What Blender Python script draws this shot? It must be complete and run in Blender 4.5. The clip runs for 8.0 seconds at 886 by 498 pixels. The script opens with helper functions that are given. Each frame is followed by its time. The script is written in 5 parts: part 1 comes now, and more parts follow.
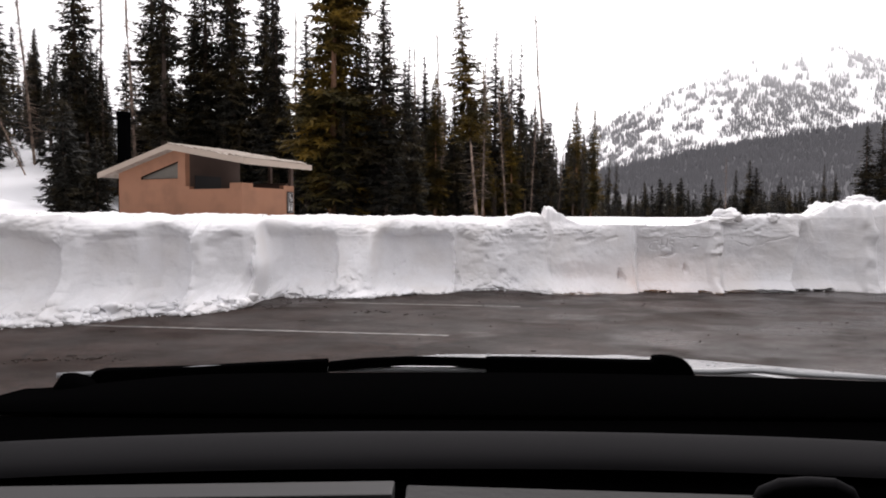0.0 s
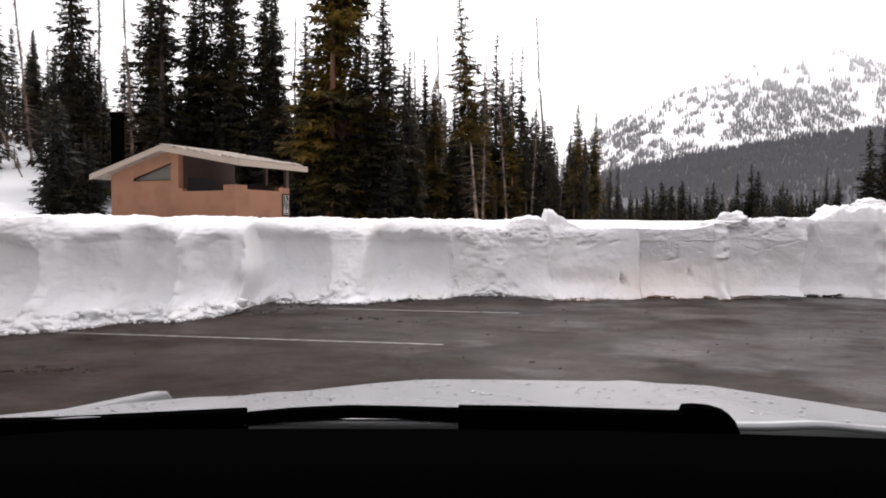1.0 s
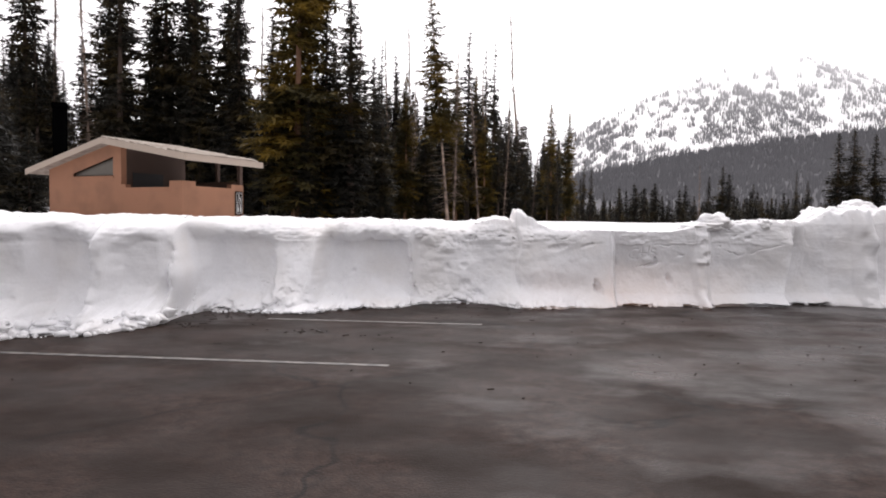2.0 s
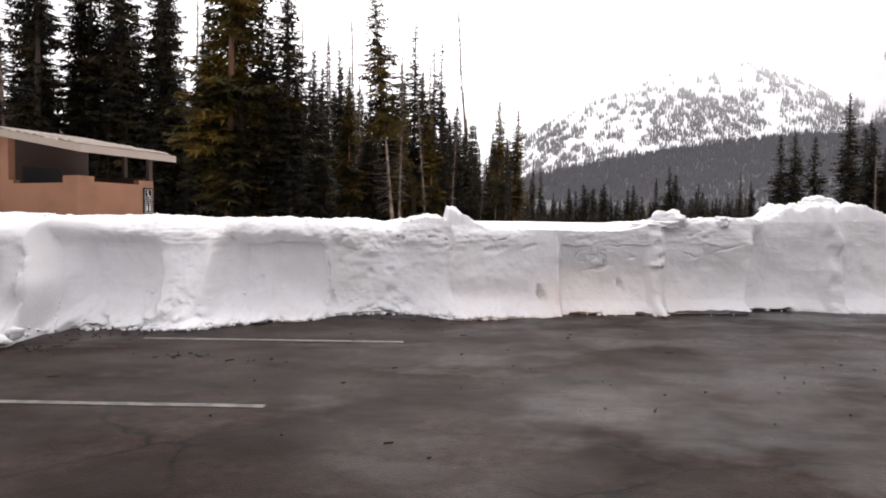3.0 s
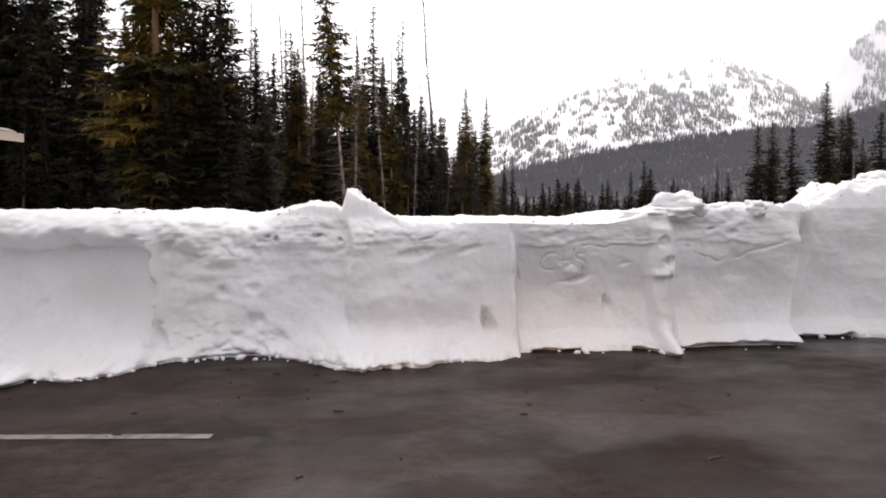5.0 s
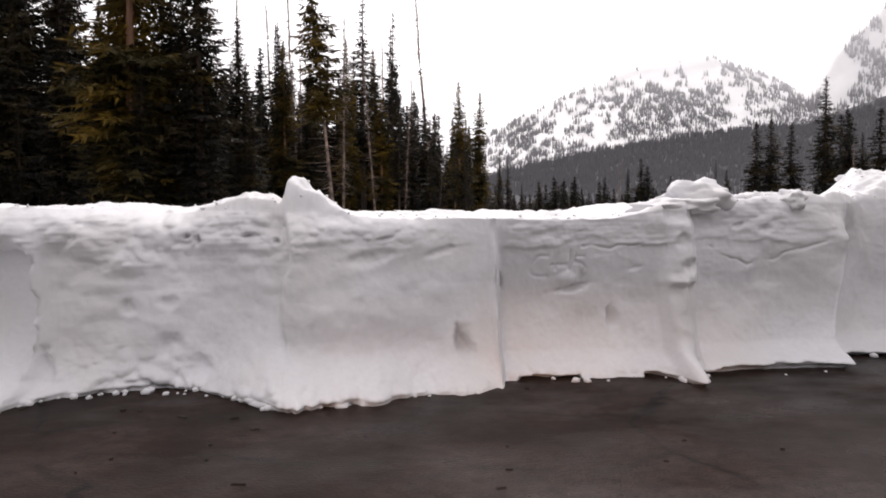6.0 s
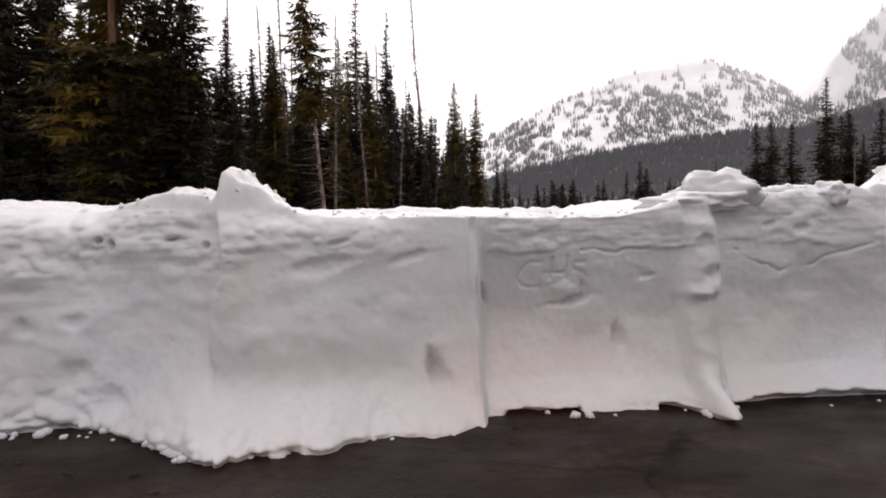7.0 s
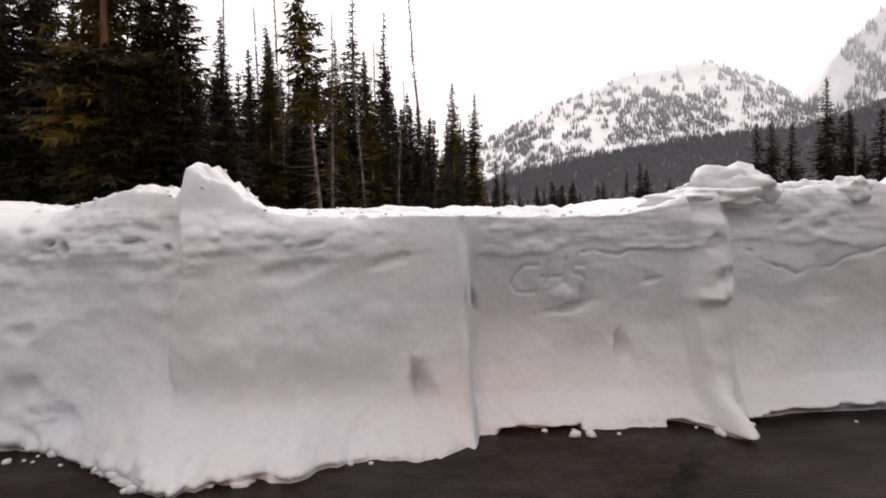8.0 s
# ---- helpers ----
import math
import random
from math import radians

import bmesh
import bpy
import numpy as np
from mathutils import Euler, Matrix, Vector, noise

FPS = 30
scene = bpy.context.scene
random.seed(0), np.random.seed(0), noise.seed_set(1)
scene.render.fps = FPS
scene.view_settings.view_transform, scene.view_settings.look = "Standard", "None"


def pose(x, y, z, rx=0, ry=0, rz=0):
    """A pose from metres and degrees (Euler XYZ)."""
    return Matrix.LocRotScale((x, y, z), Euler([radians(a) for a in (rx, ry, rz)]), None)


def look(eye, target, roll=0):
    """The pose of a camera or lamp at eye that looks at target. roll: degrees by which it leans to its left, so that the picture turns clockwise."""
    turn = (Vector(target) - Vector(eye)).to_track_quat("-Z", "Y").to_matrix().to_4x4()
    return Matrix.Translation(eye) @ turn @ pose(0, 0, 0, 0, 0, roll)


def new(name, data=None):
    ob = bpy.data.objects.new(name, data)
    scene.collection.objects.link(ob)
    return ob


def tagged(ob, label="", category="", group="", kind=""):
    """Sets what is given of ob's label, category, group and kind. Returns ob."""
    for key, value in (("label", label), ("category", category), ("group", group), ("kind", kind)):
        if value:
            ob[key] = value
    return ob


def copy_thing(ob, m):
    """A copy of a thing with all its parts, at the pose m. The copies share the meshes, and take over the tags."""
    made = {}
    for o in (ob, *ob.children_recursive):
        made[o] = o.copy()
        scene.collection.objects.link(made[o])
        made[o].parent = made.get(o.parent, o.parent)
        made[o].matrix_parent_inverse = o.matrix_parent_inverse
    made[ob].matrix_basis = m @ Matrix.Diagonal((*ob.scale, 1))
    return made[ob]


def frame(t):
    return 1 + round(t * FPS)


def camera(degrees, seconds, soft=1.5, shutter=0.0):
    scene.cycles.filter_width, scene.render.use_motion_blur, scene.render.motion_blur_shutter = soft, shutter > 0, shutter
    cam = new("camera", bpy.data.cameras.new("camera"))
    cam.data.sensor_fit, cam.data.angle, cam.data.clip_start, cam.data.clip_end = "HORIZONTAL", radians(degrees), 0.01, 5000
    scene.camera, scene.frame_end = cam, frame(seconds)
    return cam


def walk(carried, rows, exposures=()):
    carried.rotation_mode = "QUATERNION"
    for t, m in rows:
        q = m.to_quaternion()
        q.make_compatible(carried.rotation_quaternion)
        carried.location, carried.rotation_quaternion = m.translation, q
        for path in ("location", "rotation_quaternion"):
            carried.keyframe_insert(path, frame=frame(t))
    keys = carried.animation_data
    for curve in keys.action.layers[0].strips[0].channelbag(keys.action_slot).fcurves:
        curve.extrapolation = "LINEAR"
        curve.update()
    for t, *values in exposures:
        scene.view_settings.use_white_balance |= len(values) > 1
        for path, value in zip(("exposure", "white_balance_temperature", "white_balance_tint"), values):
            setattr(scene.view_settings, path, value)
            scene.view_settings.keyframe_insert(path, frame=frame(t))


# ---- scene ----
cam = camera(66.0, 8.0, soft=1.85)
PATH = [
    (0, (0.054, -0.101, 1.388), (0.048, 1.897, 1.293), 0.3),
    (0.5, (0.075, 0.018, 1.386), (0.067, 2.016, 1.296), 0.4),
    (1, (0.126, 0.296, 1.385), (0.117, 2.294, 1.299), 0.4),
    (2.5, (0.602, 2.054, 1.367), (0.736, 4.048, 1.286), 0.8),
    (3, (0.875, 2.786, 1.351), (1.079, 4.774, 1.272), 0.6),
    (3.5, (1.179, 3.662, 1.349), (1.441, 5.643, 1.27), 0.5),
    (4, (1.465, 4.539, 1.328), (1.74, 6.519, 1.251), 0.3),
    (4.5, (1.76, 5.436, 1.303), (2.032, 7.416, 1.22), 0.1),
    (6, (2.468, 7.546, 1.246), (2.751, 9.524, 1.158), -0.4),
    (6.5, (2.64, 8.036, 1.228), (2.924, 10.014, 1.147), -0.5),
    (7, (2.794, 8.473, 1.21), (3.08, 10.451, 1.134), -0.7),
    (7.5, (2.877, 8.711, 1.204), (3.164, 10.689, 1.13), -0.8),
    (8, (2.93, 8.846, 1.196), (3.216, 10.824, 1.126), -0.9),
]
walk(cam, [(t, look(eye, target, roll)) for t, eye, target, roll in PATH], [(0, 0.31, 6620, 16), (2.5, 0.36, 6620, 16), (4.5, 0.39, 6620, 15), (6.0, 0.03, 6680, 17), (8.0, -0.14, 6800, 18)])

# ---- world and light: a bright, even overcast ----
world = bpy.data.worlds.new("overcast_sky")
scene.world = world
world.use_nodes = True
wn, wl = world.node_tree.nodes, world.node_tree.links
wn.clear()
sky = wn.new("ShaderNodeTexSky")
sky.sky_type, sky.sun_disc = "NISHITA", False
sky.sun_elevation, sky.sun_rotation = radians(45), radians(8)
sky.air_density, sky.dust_density = 1.0, 5.0
grey = wn.new("ShaderNodeRGBToBW")
cloud = wn.new("ShaderNodeMix")
cloud.data_type = "RGBA"
cloud.inputs[0].default_value = 0.5
cloud.inputs[7].default_value = (8.6, 8.6, 8.75, 1)
bg = wn.new("ShaderNodeBackground")
bg.inputs["Strength"].default_value = 0.15
wout = wn.new("ShaderNodeOutputWorld")
wl.new(sky.outputs[0], grey.inputs[0])
wl.new(grey.outputs[0], cloud.inputs[6])
wl.new(cloud.outputs[2], bg.inputs[0])
wl.new(bg.outputs[0], wout.inputs[0])
sun_data = bpy.data.lights.new("sun", "SUN")
sun_data.energy, sun_data.angle, sun_data.color = 0.75, radians(30), (1.0, 0.97, 0.93)
sun = new("sun", sun_data)
sun.matrix_world = look((15, 100, 115), (0, 0, 0))


# ---- helpers of this scene ----
def lattice(ix, iy, seed):
    h = (ix.astype(np.int64) * 374761393 + iy.astype(np.int64) * 668265263 + seed * 982451653) & 0xFFFFFFFF
    h = ((h ^ (h >> 13)) * 1274126177) & 0xFFFFFFFF
    return ((h ^ (h >> 16)) & 0xFFFF) / 32767.5 - 1.0


def smooth_noise(x, y, seed=0):
    fx, fy = np.floor(x), np.floor(y)
    u, v = x - fx, y - fy
    u, v = u * u * u * (u * (6 * u - 15) + 10), v * v * v * (v * (6 * v - 15) + 10)
    a, b = lattice(fx, fy, seed), lattice(fx + 1, fy, seed)
    c, d = lattice(fx, fy + 1, seed), lattice(fx + 1, fy + 1, seed)
    return (a * (1 - u) + b * u) * (1 - v) + (c * (1 - u) + d * u) * v


def fbm(x, y, octaves=4, seed=0, gain=0.5):
    x, y = np.broadcast_arrays(np.asarray(x, float), np.asarray(y, float))
    total, amp = np.zeros(x.shape), 1.0
    for o in range(octaves):
        total += amp * smooth_noise(x * 2 ** o + 17.3 * o, y * 2 ** o - 9.1 * o, seed + o)
        amp *= gain
    return total


def step01(x, a, b):
    t = np.clip((np.asarray(x, float) - a) / (b - a), 0, 1)
    return t * t * (3 - 2 * t)


def mesh_of(name, verts, faces, material, smooth=True):
    me = bpy.data.meshes.new(name)
    me.from_pydata([tuple(v) for v in verts], [], faces)
    me.materials.append(material)
    if smooth:
        me.polygons.foreach_set("use_smooth", [True] * len(me.polygons))
    me.update()
    return me


def grid_mesh(name, px, py, pz, material):
    rows, cols = px.shape
    verts = np.stack([px.ravel(), py.ravel(), pz.ravel()], 1)
    i = np.arange(rows * cols).reshape(rows, cols)
    quads = np.stack([i[:-1, :-1], i[:-1, 1:], i[1:, 1:], i[1:, :-1]], -1).reshape(-1, 4)
    return mesh_of(name, verts.tolist(), quads.tolist(), material)


def part(name, bm, material, parent, label="", smooth=False):
    me = bpy.data.meshes.new(name)
    bm.normal_update()
    bm.to_mesh(me)
    bm.free()
    me.materials.append(material)
    if smooth:
        me.polygons.foreach_set("use_smooth", [True] * len(me.polygons))
    ob = new(name, me)
    ob.parent = parent
    return tagged(ob, label)


def thing(name, m, label, category, group="", kind=""):
    ob = new(name)
    ob.empty_display_size = 0.2
    ob.matrix_world = m
    return tagged(ob, label, category, group, kind)


def slab(points, depth, bevel=0.0):
    """A closed plate from a flat outline (3D points), thickened along depth (a vector)."""
    bm = bmesh.new()
    lower = [bm.verts.new(p) for p in points]
    upper = [bm.verts.new(Vector(p) + Vector(depth)) for p in points]
    n = len(points)
    bm.faces.new(lower)
    bm.faces.new(upper[::-1])
    for k in range(n):
        bm.faces.new((lower[k], upper[k], upper[(k + 1) % n], lower[(k + 1) % n]))
    bmesh.ops.recalc_face_normals(bm, faces=bm.faces)
    if bevel:
        bmesh.ops.bevel(bm, geom=list(bm.edges), offset=bevel, segments=2, affect="EDGES", profile=0.6)
    return bm


def box(x0, x1, y0, y1, z0, z1, bevel=0.0):
    return slab([(x0, y0, z0), (x1, y0, z0), (x1, y1, z0), (x0, y1, z0)], (0, 0, z1 - z0), bevel)


def tube(points, radii, sides=8):
    """A tapered tube along points, capped."""
    bm = bmesh.new()
    rings = []
    for k, p in enumerate(points):
        p = Vector(p)
        ahead = Vector(points[min(k + 1, len(points) - 1)]) - Vector(points[max(k - 1, 0)])
        q = ahead.to_track_quat("Z", "Y")
        rings.append([bm.verts.new(p + q @ Vector((radii[k] * math.cos(6.28319 * s / sides), radii[k] * math.sin(6.28319 * s / sides), 0))) for s in range(sides)])
    for a, b in zip(rings, rings[1:]):
        for s in range(sides):
            bm.faces.new((a[s], a[(s + 1) % sides], b[(s + 1) % sides], b[s]))
    bm.faces.new(rings[0][::-1])
    bm.faces.new(rings[-1])
    return bm


# ---- materials ----
def material(name, colour, rough=0.7, metal=0.0, vary=0.12, scale=3.0, fine=40.0, bump=0.2, distance=0.01, second=None, amount=0.0, patch=1.2, spread=0.1, per_object=0.0, spec=0.5):
    """Base colour with variation at two scales, a second colour in patches, and fine relief."""
    m = bpy.data.materials.new(name)
    m.use_nodes = True
    n, l = m.node_tree.nodes, m.node_tree.links
    b = n["Principled BSDF"]
    b.inputs["Roughness"].default_value, b.inputs["Metallic"].default_value = rough, metal
    b.inputs["Specular IOR Level"].default_value = spec
    tc = n.new("ShaderNodeTexCoord")
    big = n.new("ShaderNodeTexNoise")
    big.inputs["Scale"].default_value, big.inputs["Detail"].default_value = scale, 5
    small = n.new("ShaderNodeTexNoise")
    small.inputs["Scale"].default_value, small.inputs["Detail"].default_value = fine, 4
    l.new(tc.outputs["Object"], big.inputs["Vector"])
    l.new(tc.outputs["Object"], small.inputs["Vector"])
    add = n.new("ShaderNodeMath")
    add.operation = "ADD"
    l.new(big.outputs["Fac"], add.inputs[0])
    l.new(small.outputs["Fac"], add.inputs[1])
    span = n.new("ShaderNodeMapRange")
    span.inputs[1].default_value, span.inputs[2].default_value = 0.6, 1.4
    span.inputs[3].default_value, span.inputs[4].default_value = 1 - vary, 1 + vary
    l.new(add.outputs[0], span.inputs[0])
    mul = n.new("ShaderNodeMix")
    mul.data_type, mul.blend_type = "RGBA", "MULTIPLY"
    mul.inputs[0].default_value = 1.0
    mul.inputs[6].default_value = (*colour, 1)
    l.new(span.outputs[0], mul.inputs[7])
    last = mul.outputs[2]
    if second:
        pn = n.new("ShaderNodeTexNoise")
        pn.inputs["Scale"].default_value, pn.inputs["Detail"].default_value = patch, 6
        l.new(tc.outputs["Object"], pn.inputs["Vector"])
        pr = n.new("ShaderNodeMapRange")
        pr.inputs[1].default_value, pr.inputs[2].default_value = 1 - amount - spread, 1 - amount + spread
        l.new(pn.outputs["Fac"], pr.inputs[0])
        mx = n.new("ShaderNodeMix")
        mx.data_type = "RGBA"
        mx.inputs[7].default_value = (*second, 1)
        l.new(pr.outputs[0], mx.inputs[0])
        l.new(last, mx.inputs[6])
        last = mx.outputs[2]
    if per_object:
        oi = n.new("ShaderNodeObjectInfo")
        orr = n.new("ShaderNodeMapRange")
        orr.inputs[3].default_value, orr.inputs[4].default_value = 1 - per_object, 1 + per_object
        l.new(oi.outputs["Random"], orr.inputs[0])
        om = n.new("ShaderNodeMix")
        om.data_type, om.blend_type = "RGBA", "MULTIPLY"
        om.inputs[0].default_value = 1.0
        l.new(last, om.inputs[6])
        l.new(orr.outputs[0], om.inputs[7])
        last = om.outputs[2]
    l.new(last, b.inputs["Base Color"])
    if bump:
        bp = n.new("ShaderNodeBump")
        bp.inputs["Strength"].default_value, bp.inputs["Distance"].default_value = bump, distance
        l.new(small.outputs["Fac"], bp.inputs["Height"])
        l.new(bp.outputs[0], b.inputs["Normal"])
    return m


SNOW = material("packed_snow", (0.885, 0.89, 0.91), 0.55, vary=0.06, scale=2.4, fine=26, bump=0.13, distance=0.02, second=(0.805, 0.785, 0.77), amount=0.38, patch=1.3, spread=0.2, spec=0.3)
SNOW_FIELD = material("field_snow", (0.87, 0.88, 0.91), 0.6, vary=0.03, scale=0.4, fine=6, bump=0.3, distance=0.03, spec=0.3)
SNOW_FAR = material("mountain_snow", (0.96, 0.96, 0.965), 0.7, vary=0.03, scale=0.01, fine=0.06, bump=0.0)
LINE = material("worn_line_paint", (0.135, 0.12, 0.11), 0.6, vary=0.3, scale=4, fine=50, second=(0.06, 0.056, 0.053), amount=0.5, patch=7, spread=0.06)
STUCCO = material("tan_concrete", (0.325, 0.155, 0.09), 0.85, vary=0.07, scale=1.2, fine=60, bump=0.35, distance=0.006, second=(0.265, 0.13, 0.076), amount=0.45, patch=1.6)
# the tan concrete again, with the porch's shade put into a darker colour
INNER_SHADE = material("shade_dark_concrete", (0.07, 0.042, 0.031), 0.85, vary=0.08, scale=1.5, fine=60)
SHAKE = material("pale_roof_concrete", (0.36, 0.31, 0.26), 0.85, vary=0.12, scale=2.5, fine=25, bump=0.6, distance=0.03, second=(0.25, 0.2, 0.165), amount=0.47, patch=5)
FASCIA = material("pale_fascia", (0.4, 0.325, 0.265), 0.8, vary=0.05)
DARK = material("doorway_shade_black", (0.012, 0.012, 0.013), 0.6, vary=0.1, bump=0)
PANE = material("dusty_window_plastic", (0.13, 0.115, 0.095), 0.3, vary=0.1, bump=0)
SIGN_BROWN = material("dark_sign_board", (0.014, 0.009, 0.008), 0.85, vary=0.06, bump=0.0, spec=0.05)
SIGN_WHITE = material("white_sign_paint", (0.75, 0.74, 0.72), 0.5, vary=0.03, bump=0.0)
BARK = material("spruce_bark", (0.075, 0.05, 0.038), 0.9, vary=0.3, scale=2, fine=30, bump=0.6, per_object=0.2)
BARK_WARM = material("warm_spruce_bark", (0.235, 0.125, 0.075), 0.9, vary=0.3, scale=2, fine=30, bump=0.6, per_object=0.2)
SNAG = material("weathered_dead_wood", (0.31, 0.225, 0.175), 0.9, vary=0.4, scale=3, fine=25, bump=0.5, per_object=0.3, second=(0.055, 0.04, 0.032), amount=0.5, patch=1.6, spread=0.12)
NEEDLE = material("spruce_needles", (0.017, 0.0158, 0.0115), 0.65, vary=0.35, scale=0.9, fine=9, bump=0, second=(0.08, 0.055, 0.017), amount=0.42, patch=0.5, spread=0.1, per_object=0.35, spec=0.2)
NEEDLE_GOLD = material("olive_needles", (0.034, 0.027, 0.0075), 0.65, vary=0.35, scale=0.9, fine=9, bump=0, second=(0.19, 0.118, 0.018), amount=0.45, patch=0.6, spread=0.1, per_object=0.2, spec=0.2)
# distance haze is put into these pale greys of the far forests
FAR_GROUND = material("hazed_forest_floor", (0.135, 0.135, 0.144), 0.9, vary=0.1, scale=0.01, fine=0.2, bump=0, spec=0.1)
FAR_NEEDLE = material("hazed_forest", (0.17, 0.17, 0.18), 0.9, vary=0.07, scale=0.02, fine=0.3, bump=0, spec=0.1)
FAR_NEEDLE_HIGH = material("hazed_high_trees", (0.29, 0.29, 0.3), 0.9, vary=0.2, scale=0.02, fine=0.3, bump=0, spec=0.1)
# towards the crest the tree colour pales with height: painted haze
haze = FAR_NEEDLE_HIGH.node_tree
crown_in = haze.nodes["Principled BSDF"].inputs["Base Color"]
haze_tc, haze_z = haze.nodes.new("ShaderNodeTexCoord"), haze.nodes.new("ShaderNodeSeparateXYZ")
haze_r, haze_mix = haze.nodes.new("ShaderNodeMapRange"), haze.nodes.new("ShaderNodeMix")
haze_mix.data_type = "RGBA"
haze_mix.inputs[7].default_value = (0.8, 0.8, 0.81, 1)
haze_r.inputs[1].default_value, haze_r.inputs[2].default_value, haze_r.inputs[4].default_value = 210, 430, 0.8
haze.links.new(crown_in.links[0].from_socket, haze_mix.inputs[6])
haze.links.new(haze_tc.outputs["Object"], haze_z.inputs[0])
haze.links.new(haze_z.outputs[2], haze_r.inputs[0])
haze.links.new(haze_r.outputs[0], haze_mix.inputs[0])
haze.links.new(haze_mix.outputs[2], crown_in)
BLACK_PLASTIC = material("black_plastic", (0.0013, 0.0013, 0.0014), 0.85, vary=0.1, fine=200, bump=0.1, distance=0.001, spec=0.0)
DASH_GREY = material("grained_dash_vinyl", (0.018, 0.0177, 0.019), 0.85, vary=0.08, fine=500, bump=0.3, distance=0.001, spec=0.04)
DASH_TRIM = material("dash_trim", (0.036, 0.036, 0.037), 0.6, vary=0.05, fine=300, bump=0.1, distance=0.001, spec=0.2)
HOOD_PAINT = material("silver_paint", (0.42, 0.43, 0.44), 0.25, metal=0.35, vary=0.04, scale=4, fine=300, bump=0.02, distance=0.001)
RUBBER = material("tyre_rubber", (0.02, 0.02, 0.02), 0.85)
WATER = material("water_drop", (0.55, 0.57, 0.6), 0.05, vary=0.05, bump=0)
WATER.node_tree.nodes["Principled BSDF"].inputs["Transmission Weight"].default_value = 1.0
TWIG = material("bark_litter", (0.03, 0.022, 0.018), 0.9, vary=0.3)


def asphalt():
    """Dark wet asphalt: stone grain, brown silt stains, hairline cracks, a damp sheen that comes and goes, films of meltwater."""
    m = material("wet_asphalt", (0.031, 0.0195, 0.0158), 0.6, vary=0.85, scale=11, fine=60, bump=0.55, distance=0.006, second=(0.0165, 0.0098, 0.0072), amount=0.5, patch=1.1, spread=0.08, spec=0.25)
    n, l = m.node_tree.nodes, m.node_tree.links
    b = n["Principled BSDF"]
    tc = n.new("ShaderNodeTexCoord")
    turn = n.new("ShaderNodeMapping")
    turn.inputs["Rotation"].default_value, turn.inputs["Scale"].default_value = (0, 0, radians(18)), (0.8, 1.1, 1)
    l.new(tc.outputs["Object"], turn.inputs["Vector"])

    def spread(scale, detail, low, high, a, c):
        t = n.new("ShaderNodeTexNoise")
        t.inputs["Scale"].default_value, t.inputs["Detail"].default_value, t.inputs["Roughness"].default_value = scale, detail, 0.62
        l.new(turn.outputs[0], t.inputs["Vector"])
        r = n.new("ShaderNodeMapRange")
        for k, val in zip((1, 2, 3, 4), (low, high, a, c)):
            r.inputs[k].default_value = val
        l.new(t.outputs["Fac"], r.inputs[0])
        return r.outputs[0]

    def math_node(kind, a, c):
        t = n.new("ShaderNodeMath")
        t.operation = kind
        for k, val in enumerate((a, c)):
            if isinstance(val, float):
                t.inputs[k].default_value = val
            else:
                l.new(val, t.inputs[k])
        return t.outputs[0]

    # meltwater gathers towards the lot's low corner
    parts_xyz = n.new("ShaderNodeSeparateXYZ")
    l.new(tc.outputs["Object"], parts_xyz.inputs[0])
    low_side = n.new("ShaderNodeMapRange")
    for k, val in zip((1, 2, 3, 4), (-1.0, 6.0, -0.16, 0.04)):
        low_side.inputs[k].default_value = val
    l.new(parts_xyz.outputs[0], low_side.inputs[0])
    pool = math_node("ADD", spread(0.8, 5, 0.0, 1.0, 0.0, 1.0), low_side.outputs[0])
    film = n.new("ShaderNodeMapRange")
    film.inputs[1].default_value, film.inputs[2].default_value = 0.42, 0.66
    l.new(pool, film.inputs[0])
    for name, low, high, wet in (("Roughness", 0.5, 0.36, 0.19), ("Specular IOR Level", 0.018, 0.05, 0.088)):
        damp = spread(0.75, 12, 0.36, 0.68, low, high)
        mx = n.new("ShaderNodeMix")
        l.new(film.outputs[0], mx.inputs[0])
        l.new(damp, mx.inputs[2])
        mx.inputs[3].default_value = wet
        l.new(mx.outputs[0], b.inputs[name])
    # hairline cracks, broken up
    cells = n.new("ShaderNodeTexVoronoi")
    cells.feature = "DISTANCE_TO_EDGE"
    cells.inputs["Scale"].default_value = 0.42
    bent = n.new("ShaderNodeTexNoise")
    bent.inputs["Scale"].default_value, bent.inputs["Detail"].default_value = 1.6, 6
    l.new(tc.outputs["Object"], bent.inputs["Vector"])
    push = n.new("ShaderNodeMix")
    push.data_type = "RGBA"
    push.blend_type = "ADD"
    push.inputs[0].default_value = 0.55
    l.new(tc.outputs["Object"], push.inputs[6])
    l.new(bent.outputs["Color"], push.inputs[7])
    l.new(push.outputs[2], cells.inputs["Vector"])
    thin = n.new("ShaderNodeMapRange")
    thin.inputs[1].default_value, thin.inputs[2].default_value, thin.inputs[3].default_value, thin.inputs[4].default_value = 0.004, 0.011, 1.0, 0.0
    l.new(cells.outputs["Distance"], thin.inputs[0])
    crack = math_node("MULTIPLY", thin.outputs[0], spread(0.5, 4, 0.42, 0.56, 0.0, 0.8))
    dark = n.new("ShaderNodeMix")
    dark.data_type = "RGBA"
    dark.inputs[7].default_value = (0.005, 0.004, 0.0035, 1)
    l.new(crack, dark.inputs[0])
    l.new(b.inputs["Base Color"].links[0].from_socket, dark.inputs[6])
    l.new(dark.outputs[2], b.inputs["Base Color"])
    return m


ASPHALT = asphalt()

